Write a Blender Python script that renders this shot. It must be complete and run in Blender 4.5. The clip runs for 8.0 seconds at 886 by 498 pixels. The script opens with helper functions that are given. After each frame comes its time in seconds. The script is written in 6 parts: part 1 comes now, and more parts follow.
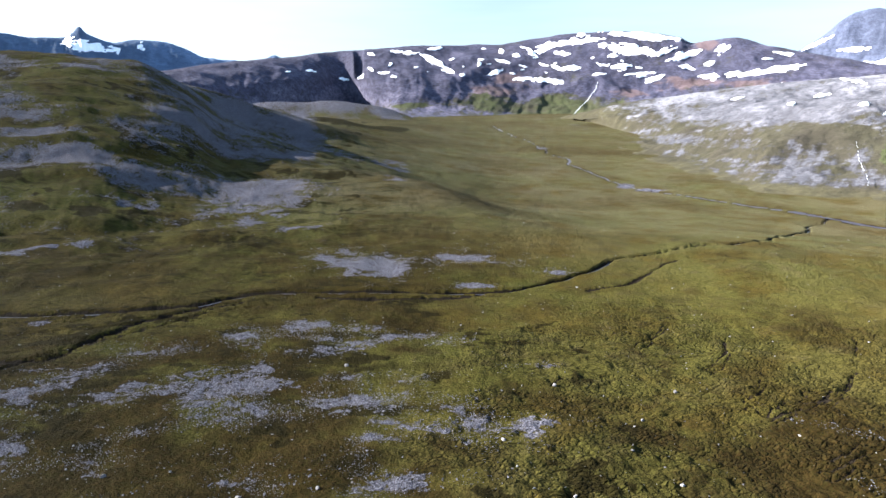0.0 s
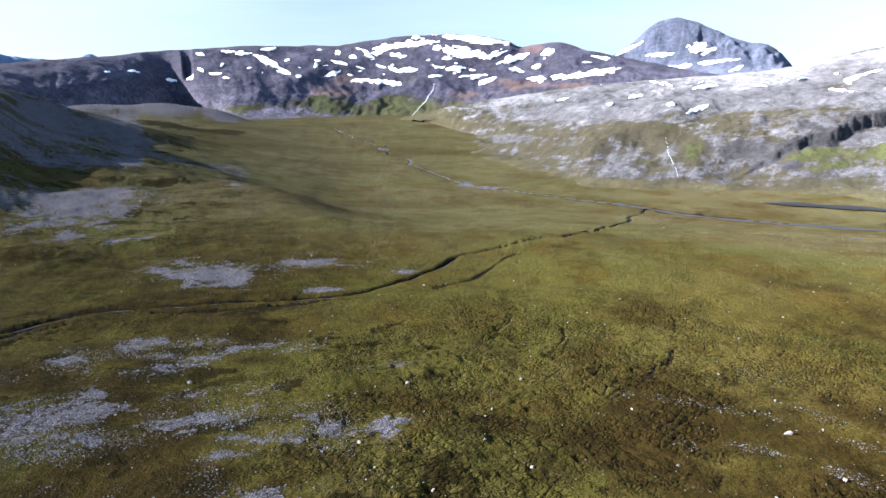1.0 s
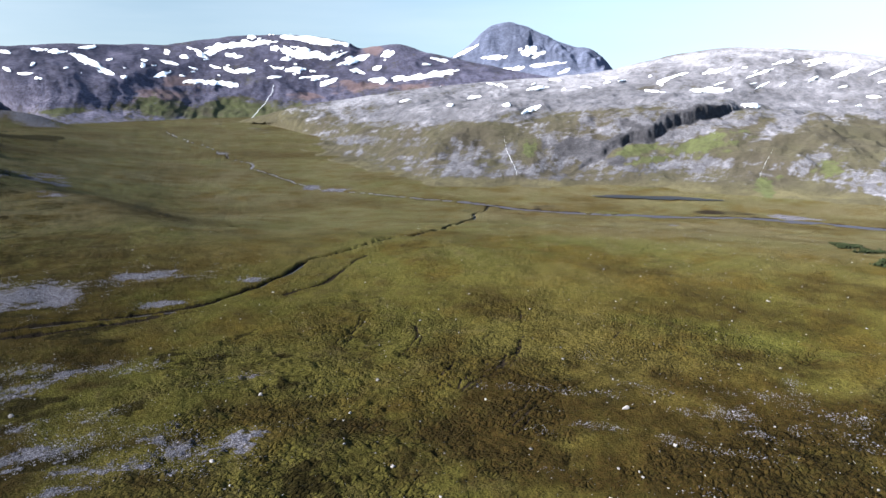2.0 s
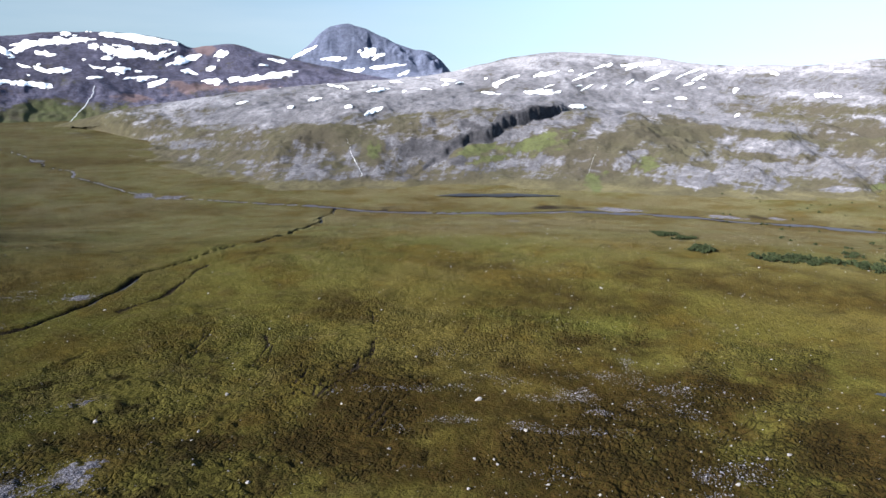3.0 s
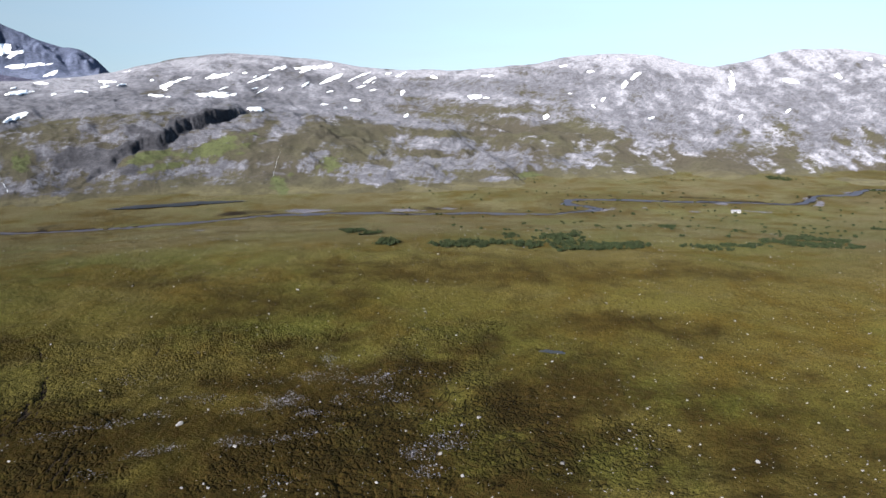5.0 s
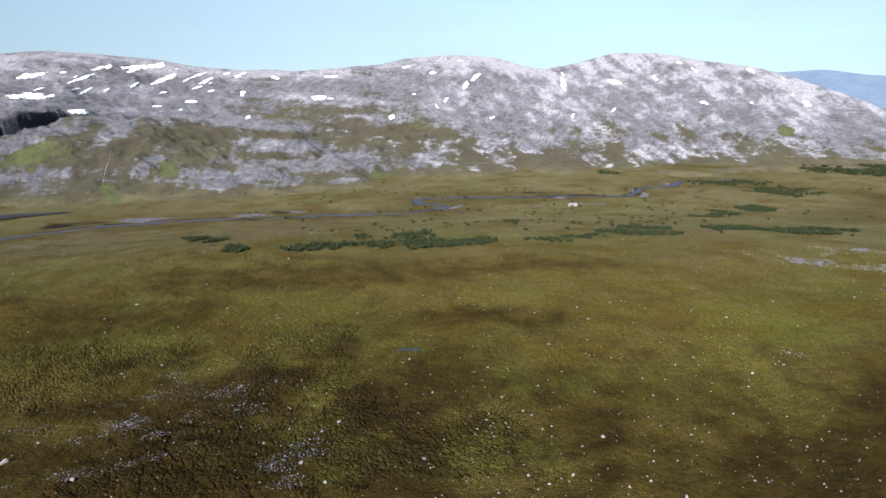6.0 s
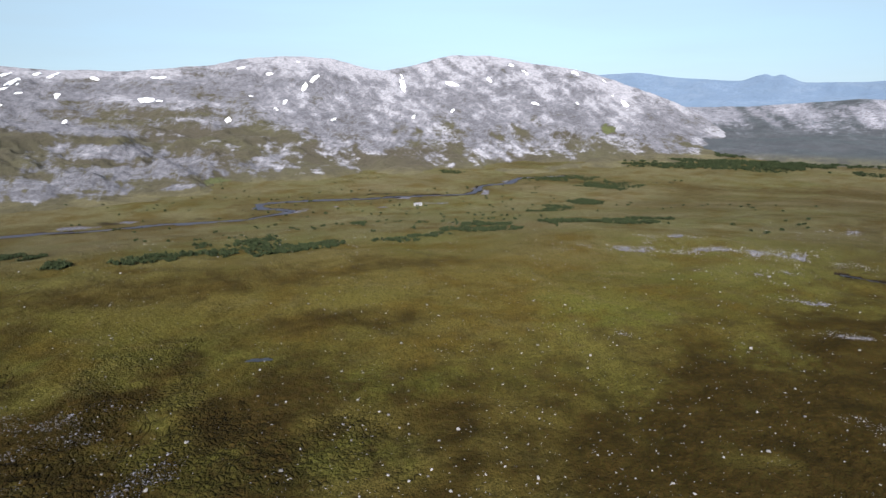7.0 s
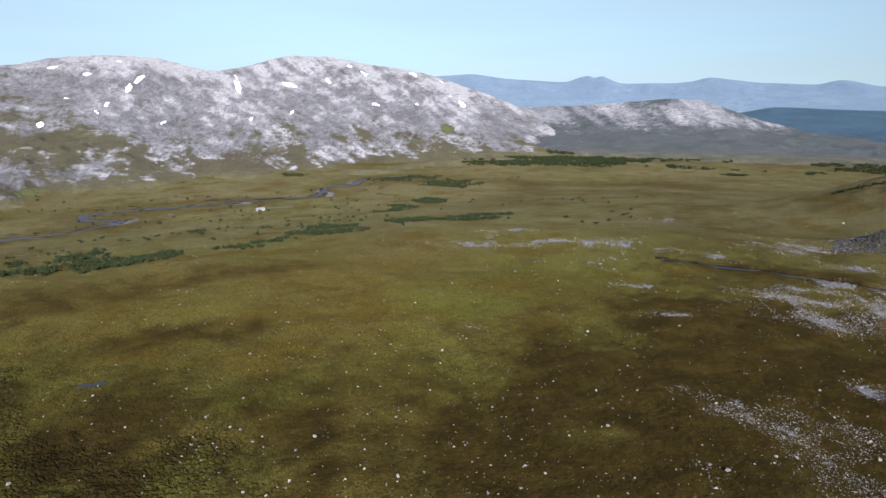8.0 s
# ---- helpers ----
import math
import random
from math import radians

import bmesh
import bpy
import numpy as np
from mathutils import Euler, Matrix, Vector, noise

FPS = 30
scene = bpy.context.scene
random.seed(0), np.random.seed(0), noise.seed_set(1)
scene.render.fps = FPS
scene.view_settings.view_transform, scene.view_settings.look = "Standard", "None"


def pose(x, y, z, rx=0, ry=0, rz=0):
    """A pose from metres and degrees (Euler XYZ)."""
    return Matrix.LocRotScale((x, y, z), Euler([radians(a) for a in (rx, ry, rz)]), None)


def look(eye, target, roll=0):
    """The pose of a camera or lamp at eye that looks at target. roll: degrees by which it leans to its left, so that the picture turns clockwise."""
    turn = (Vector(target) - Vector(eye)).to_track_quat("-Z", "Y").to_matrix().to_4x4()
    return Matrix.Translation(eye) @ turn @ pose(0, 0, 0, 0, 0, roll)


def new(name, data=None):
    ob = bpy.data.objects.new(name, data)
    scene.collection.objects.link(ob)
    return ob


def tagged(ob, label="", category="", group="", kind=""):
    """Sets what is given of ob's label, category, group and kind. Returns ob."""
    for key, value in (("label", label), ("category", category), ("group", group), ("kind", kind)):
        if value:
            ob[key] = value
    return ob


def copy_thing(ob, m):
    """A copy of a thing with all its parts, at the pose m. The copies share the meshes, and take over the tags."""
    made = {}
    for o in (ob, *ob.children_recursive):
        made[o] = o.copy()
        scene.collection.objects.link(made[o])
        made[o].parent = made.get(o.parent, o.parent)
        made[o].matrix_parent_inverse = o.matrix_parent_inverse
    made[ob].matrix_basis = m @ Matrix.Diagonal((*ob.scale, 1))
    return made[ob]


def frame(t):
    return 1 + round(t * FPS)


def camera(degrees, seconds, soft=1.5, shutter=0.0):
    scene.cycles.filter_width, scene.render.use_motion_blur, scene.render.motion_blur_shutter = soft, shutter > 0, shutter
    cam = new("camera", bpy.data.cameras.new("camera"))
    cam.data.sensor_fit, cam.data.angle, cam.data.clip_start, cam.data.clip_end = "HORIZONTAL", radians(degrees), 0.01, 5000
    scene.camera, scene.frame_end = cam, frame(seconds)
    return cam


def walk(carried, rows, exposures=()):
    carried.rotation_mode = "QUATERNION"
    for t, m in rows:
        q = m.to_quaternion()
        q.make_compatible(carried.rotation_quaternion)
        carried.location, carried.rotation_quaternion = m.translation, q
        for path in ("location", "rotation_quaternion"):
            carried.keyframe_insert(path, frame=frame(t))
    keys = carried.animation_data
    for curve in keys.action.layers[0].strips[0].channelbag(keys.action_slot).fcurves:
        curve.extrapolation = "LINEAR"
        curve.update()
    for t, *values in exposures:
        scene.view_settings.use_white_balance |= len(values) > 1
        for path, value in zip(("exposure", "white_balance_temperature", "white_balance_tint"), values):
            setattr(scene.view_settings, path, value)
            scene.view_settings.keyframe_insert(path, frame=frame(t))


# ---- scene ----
EYE = 60.0
cam = camera(64.845, 8.0, soft=1.5)
ROWS = [  # seconds, bearing, tilt, lean
    (0.0, 0.08, -13.24, -0.26),
    (0.5, -6.41, -13.20, -0.19),
    (1.0, -12.80, -13.17, -0.18),
    (1.5, -19.11, -13.14, -0.19),
    (3.0, -38.07, -12.98, -0.03),
    (3.5, -44.47, -12.94, -0.02),
    (4.0, -50.87, -12.91, -0.02),
    (4.5, -57.29, -12.85, -0.01),
    (6.0, -75.97, -12.76, -0.09),
    (6.5, -82.33, -12.72, -0.08),
    (7.0, -88.71, -12.66, -0.16),
    (7.5, -95.10, -12.65, -0.26),
    (8.0, -101.49, -12.63, -0.31),
]
EXPOSURES = [(0.0, 2.92), (1.5, 2.58), (3.0, 2.20), (4.5, 1.88), (6.0, 1.65), (8.0, 1.50)]
walk(cam, [(t, pose(0, 0, EYE, 90 + tilt, -lean, bearing)) for t, bearing, tilt, lean in ROWS], EXPOSURES)

# ---- light ----
SUN_BEARING, SUN_HEIGHT = 88.0, 22.5
world = bpy.data.worlds.new("sky")
scene.world = world
world.use_nodes = True
wn, wl = world.node_tree.nodes, world.node_tree.links
wn.clear()
sky = wn.new("ShaderNodeTexSky")
sky.sky_type, sky.sun_disc = "NISHITA", False
sky.sun_elevation, sky.sun_rotation = radians(SUN_HEIGHT), radians(-SUN_BEARING % 360)
sky.altitude, sky.air_density, sky.dust_density, sky.ozone_density = 900, 1.0, 0.15, 4.0
back = wn.new("ShaderNodeBackground")
back.inputs["Strength"].default_value = 0.065

def veil(low, high, size, stretch, seed):
    """Thin high cloud, drawn out in bands."""
    co, mp, n, cut = wn.new("ShaderNodeTexCoord"), wn.new("ShaderNodeMapping"), wn.new("ShaderNodeTexNoise"), wn.new("ShaderNodeMapRange")
    mp.inputs["Scale"].default_value, mp.inputs["Location"].default_value = stretch, (seed, seed * 2, seed * 3)
    n.inputs["Scale"].default_value, n.inputs["Detail"].default_value, n.inputs["Roughness"].default_value = size, 5, 0.55
    cut.inputs["From Min"].default_value, cut.inputs["From Max"].default_value = low, high
    wl.new(co.outputs["Generated"], mp.inputs["Vector"])
    wl.new(mp.outputs[0], n.inputs["Vector"])
    wl.new(n.outputs["Fac"], cut.inputs["Value"])
    return cut.outputs[0], co.outputs["Generated"]


bands, way = veil(0.40, 0.75, 1.6, (1.0, 1.0, 9.0), 2.0)
sides = wn.new("ShaderNodeVectorMath")  # thicker towards the sun's side
sides.operation = "DOT_PRODUCT"
sides.inputs[1].default_value = (-math.sin(radians(38)), math.cos(radians(38)), 0.0)
wl.new(way, sides.inputs[0])
thick = wn.new("ShaderNodeMapRange")
thick.interpolation_type = "SMOOTHSTEP"
for i, v in enumerate((0.70, 1.0, 0.0, 0.62)):
    thick.inputs[i + 1].default_value = v
wl.new(sides.outputs["Value"], thick.inputs["Value"])
lot = wn.new("ShaderNodeMath")
lot.operation, lot.use_clamp = "MULTIPLY_ADD", True
wl.new(bands, lot.inputs[0])
lot.inputs[1].default_value = 0.32
wl.new(thick.outputs[0], lot.inputs[2])
cloud = wn.new("ShaderNodeMix")
cloud.data_type = "RGBA"
haze = wn.new("ShaderNodeMix")
haze.data_type = "RGBA"
height = wn.new("ShaderNodeSeparateXYZ")
wl.new(way, height.inputs[0])
lift = wn.new("ShaderNodeMapRange")
lift.interpolation_type = "SMOOTHSTEP"
for i, v in enumerate((0.10, 0.75, 0.88, 0.30)):
    lift.inputs[i + 1].default_value = v
wl.new(height.outputs["Z"], lift.inputs["Value"])
wl.new(lift.outputs[0], haze.inputs[0])
thin = wn.new("ShaderNodeMath")
thin.operation = "MULTIPLY"
wl.new(lot.outputs[0], thin.inputs[0])
wl.new(lift.outputs[0], thin.inputs[1])
wl.new(thin.outputs[0], cloud.inputs[0])
wl.new(sky.outputs[0], haze.inputs[6])
from_sun = wn.new("ShaderNodeVectorMath")
from_sun.operation = "DOT_PRODUCT"
from_sun.inputs[1].default_value = (-math.sin(radians(SUN_BEARING)), math.cos(radians(SUN_BEARING)), 0.0)
wl.new(way, from_sun.inputs[0])
square = wn.new("ShaderNodeMath")
square.operation = "POWER"
wl.new(from_sun.outputs["Value"], square.inputs[0])
square.inputs[1].default_value = 2.0
phase = wn.new("ShaderNodeMath")  # scattered light: most along the sun's line, least across it
phase.operation = "MULTIPLY_ADD"
wl.new(square.outputs[0], phase.inputs[0])
phase.inputs[1].default_value, phase.inputs[2].default_value = 0.76, 0.38
air = wn.new("ShaderNodeVectorMath")
air.operation = "SCALE"
air.inputs[0].default_value = (2.85, 4.05, 5.15)
wl.new(phase.outputs[0], air.inputs["Scale"])
wl.new(air.outputs["Vector"], haze.inputs[7])
wl.new(haze.outputs[2], cloud.inputs[6])
cloud.inputs[7].default_value = (2.75, 3.15, 3.45, 1)
wl.new(cloud.outputs[2], back.inputs["Color"])
wl.new(back.outputs[0], wn.new("ShaderNodeOutputWorld").inputs["Surface"])

lamp = bpy.data.lights.new("sun", "SUN")
lamp.energy, lamp.angle, lamp.color = 5.0, radians(0.53), (1.0, 0.955, 0.90)
sun = new("sun", lamp)
sun_way = Vector((-math.sin(radians(SUN_BEARING)) * math.cos(radians(SUN_HEIGHT)), math.cos(radians(SUN_BEARING)) * math.cos(radians(SUN_HEIGHT)), math.sin(radians(SUN_HEIGHT))))
sun.matrix_world = look(sun_way * 900, (0, 0, 0))


# ---- landforms: bearings in degrees to the left of north, ranges and heights in metres ----
def lattice(ix, iy, seed):
    """A repeatable random number from 0 to 1 for each whole-numbered corner."""
    h = (ix.astype(np.int64) * 374761393 + iy.astype(np.int64) * 668265263 + seed * 974634777) & 0xFFFFFFFF
    h = ((h ^ (h >> 13)) * 1274126177) & 0xFFFFFFFF
    h = ((h ^ (h >> 16)) * 2246822519) & 0xFFFFFFFF
    return ((h ^ (h >> 15)) & 0xFFFFFF) / float(0xFFFFFF)


def smooth_noise(x, y, seed=0):
    ix, iy = np.floor(x), np.floor(y)
    fx, fy = x - ix, y - iy
    fx, fy = fx * fx * fx * (fx * (fx * 6 - 15) + 10), fy * fy * fy * (fy * (fy * 6 - 15) + 10)
    a, b = lattice(ix, iy, seed), lattice(ix + 1, iy, seed)
    c, d = lattice(ix, iy + 1, seed), lattice(ix + 1, iy + 1, seed)
    return (a + (b - a) * fx) * (1 - fy) + (c + (d - c) * fx) * fy


def fbm(x, y, size, octaves=4, seed=0, gain=0.5):
    """Layered noise from about -1 to 1, its largest waves of that size."""
    total, weight, reach = 0.0, 1.0, 0.0
    for k in range(octaves):
        turn = 0.7 + 1.3 * k
        u, v = x * math.cos(turn) - y * math.sin(turn), x * math.sin(turn) + y * math.cos(turn)
        total = total + weight * (2 * smooth_noise(u / size + 17.3 * k, v / size - 9.1 * k, seed + k) - 1)
        reach, weight, size = reach + weight, weight * gain, size * 0.49
    return total / reach * 1.6


def step(a, b, x):
    t = np.clip((x - a) / (b - a), 0, 1)
    return t * t * (3 - 2 * t)


def slopes(xs, ys):
    """Slopes for a smooth curve through knots that never overshoots; xs and ys hold a knot per row."""
    h, d = np.diff(xs, axis=0), np.diff(ys, axis=0) / np.diff(xs, axis=0)
    m = np.zeros_like(ys)
    m[1:-1] = np.where(d[1:] * d[:-1] > 0, 2 * d[1:] * d[:-1] / np.where(d[1:] + d[:-1] == 0, 1, d[1:] + d[:-1]), 0)
    m[0], m[-1] = d[0], d[-1]
    return m


def hermite(x, x0, x1, y0, y1, m0, m1):
    h = x1 - x0
    t = np.clip((x - x0) / h, 0, 1)
    return y0 * (1 + 2 * t) * (1 - t) ** 2 + y1 * t * t * (3 - 2 * t) + h * (m0 * t * (1 - t) ** 2 + m1 * t * t * (t - 1))


def curve(knots, bearing):
    """The smooth curve through (bearing, value) knots."""
    k = np.array(sorted(knots), float)
    xs, ys = k[:, 0], k[:, 1]
    m = slopes(xs[:, None], ys[:, None])[:, 0]
    b = np.clip(bearing, xs[0], xs[-1])
    i = np.clip(np.searchsorted(xs, b) - 1, 0, len(xs) - 2)
    return hermite(b, xs[i], xs[i + 1], ys[i], ys[i + 1], m[i], m[i + 1])


def plan(bearing, reach):
    """x and y of a place."""
    a = np.radians(bearing)
    return -np.sin(a) * reach, np.cos(a) * reach


# height of the slope's far end: the hill on one side, the valley floor on the other
RISE = [(180, 70), (70, 100), (45, 97), (31.5, 93), (28.1, 90), (25.3, 81), (22, 70), (19.3, 59), (15.7, 44), (12.8, 28), (10, 11), (6, -12), (0, -28), (-6, -38), (-14, -40), (-95, -40), (-125, -42), (-180, -30)]
FLANK = [(180, 70), (70, 100), (45, 97), (31.5, 93), (28.1, 90), (25.3, 83), (22.8, 76), (21.3, 66), (19, 50), (16.5, 30), (14, 13), (12, 3), (10, -2), (6, -12), (0, -28), (-6, -38), (-14, -40), (-95, -40), (-125, -42), (-180, -30)]  # the same, on the steep side below the crest
RAMP_END = [(180, 900), (31, 840), (10, 780), (0, 640), (-14, 600), (-60, 600), (-80, 620), (-100, 700), (-125, 900), (-180, 900)]
RAMP_START = [(180, 230), (28, 230), (22, 300), (15, 420), (4, 420), (-6, 270), (-16, 230), (-180, 230)]
"""knolls: bearing, range, half width, half depth, height"""
KNOLLS = [(-141.0, 470, 95, 70, 36.0), (-137.5, 322, 24, 18, 13.0), (-118.0, 300, 70, 40, 2.5), (-104.0, 300, 60, 26, 2.0), (11.5, 1250, 120, 45, 16.0), (6.0, 1150, 60, 22, 11.0), (14.5, 1900, 150, 150, 58.0), (8.6, 1900, 90, 130, 38.0), (5.0, 1900, 80, 110, 30.0)]


def ground_base(bearing, reach):
    """The lie of the land without its small relief."""
    rise = curve(RISE, bearing)
    rise = rise + (curve(FLANK, bearing) - rise) * step(560, 680, reach) * step(850, 790, reach)
    z = rise * step(curve(RAMP_START, bearing), curve(RAMP_END, bearing), reach)
    behind = step(0, 1, (bearing - 2) / 14)
    z = z + (-36 - z) * behind * step(880, 1500, reach)
    z = z + (-40 - z) * step(1500, 2200, reach)
    z = z - 45 * step(1750, 2100, reach) * step(-114, -121, bearing)
    x, y = plan(bearing, reach)
    for b, r, w, d, h in KNOLLS:
        a = radians(b)
        kx, ky = plan(b, r)
        side, deep = (x - kx) * math.cos(a) + (y - ky) * math.sin(a), -(x - kx) * math.sin(a) + (y - ky) * math.cos(a)
        z = z + h * np.exp(-((side / w) ** 2 + (deep / d) ** 2))
    return z


def ground_height(bearing, reach):
    x, y = plan(bearing, reach)
    z = ground_base(bearing, reach)
    calm = 1 - 0.75 * step(450, 700, reach) * step(-5, -20, bearing)
    z = z + 1.2 * fbm(x, y, 90, 3, 11) * calm * step(30, 200, reach)
    z = z + 0.55 * fbm(x, y, 14, 3, 12) * calm
    rib = step(17.0, 20.5, bearing) * (1 - step(21.5, 31.0, bearing)) * step(380, 560, reach) * step(840, 720, reach)
    z = z + 9 * rib
    a = np.radians(bearing)
    ledge = fbm(a * 420 * 0.35, reach, 20, 5, 14, 0.62) * step(-1, 8, bearing) * step(215, 300, reach) * step(1000, 850, reach)
    z = z + 2.8 * ledge
    hill = step(8, 16, bearing) * step(350, 600, reach)
    z = z + hill * 5.0 * fbm(x, y, 160, 4, 13)
    return z


# mountains: rows of knots (bearing, angle above the eye's level), foot, shoulder and crest
def rows_to_levels(levels, bearing):
    """Range and height of each level at each bearing."""
    rr, zz = [], []
    for reach, knots in levels:
        angle = np.radians(curve(knots, bearing))
        r = curve(reach, bearing) if isinstance(reach, list) else np.full_like(bearing, reach)
        rr.append(r)
        zz.append(EYE + r * np.tan(angle))
    return np.array(rr), np.array(zz)


RIGHT_FOOT = [(-6, -2.7), (-9.75, -3.1), (-14.2, -4.9), (-18.6, -6.5), (-22.7, -7.4), (-25, -7.9), (-31.4, -7.9), (-38.2, -8.0), (-45.2, -7.9), (-52.2, -8.0), (-58.9, -8.1), (-65, -7.9), (-73.8, -7.3), (-83, -6.7), (-92.3, -6.5), (-101, -5.9), (-108.8, -5.0), (-112.3, -4.4), (-118, -4.1)]
RIGHT_SHOULDER = [(-6, -2.75), (-9.75, -2.9), (-14, -4.2), (-19.4, -3.75), (-25.4, -2.4), (-31.8, -1.45), (-37, -1.45), (-42.9, -1.25), (-47.9, -1.9), (-52.5, -2.5), (-58.7, -3.3), (-65, -3.65), (-70.8, -3.7), (-76.4, -3.9), (-83, -3.6), (-92, -3.4), (-101, -3.3), (-108, -3.9), (-112, -4.4), (-118, -4.3)]
RIGHT_UPPER = [(-6, -2.8), (-12, -2.6), (-19, -2.0), (-25, -1.0), (-31.8, -0.6), (-37, -0.5), (-43, -0.4), (-48, -0.7), (-55, -1.9), (-62, -2.3), (-68, -1.6), (-74, -0.9), (-80, -0.8), (-88, -0.7), (-94, -0.5), (-100, -0.9), (-106, -2.2), (-110, -3.6), (-118, -4.4)]
RIGHT_CREST = [(-6, -2.9), (-9, -2.6), (-14, -1.5), (-20, -0.6), (-26, 0.1), (-31, 0.5), (-34.5, 0.75), (-38.5, 1.2), (-41.6, 1.98), (-44.3, 2.42), (-47, 2.7), (-49.7, 2.62), (-54, 2.34), (-57.5, 1.8), (-60.5, 1.57), (-64, 1.55), (-67.6, 1.78), (-71.3, 2.11), (-74.2, 2.58), (-76.8, 2.81), (-79.9, 2.51), (-84, 1.7), (-86.7, 2.2), (-90.2, 2.82), (-93.2, 2.7), (-96.3, 2.12), (-99.6, 1.54), (-102.5, 0.69), (-106.1, -0.54), (-108, -1.4), (-110, -2.7), (-111.6, -3.75), (-113, -4.2), (-118, -4.5)]


def foot_range(knots, low=-40.0):
    return [(b, (EYE - low) / math.tan(radians(-a))) for b, a in knots]


def scaled(knots, k):
    return [(b, r * k) for b, r in knots]


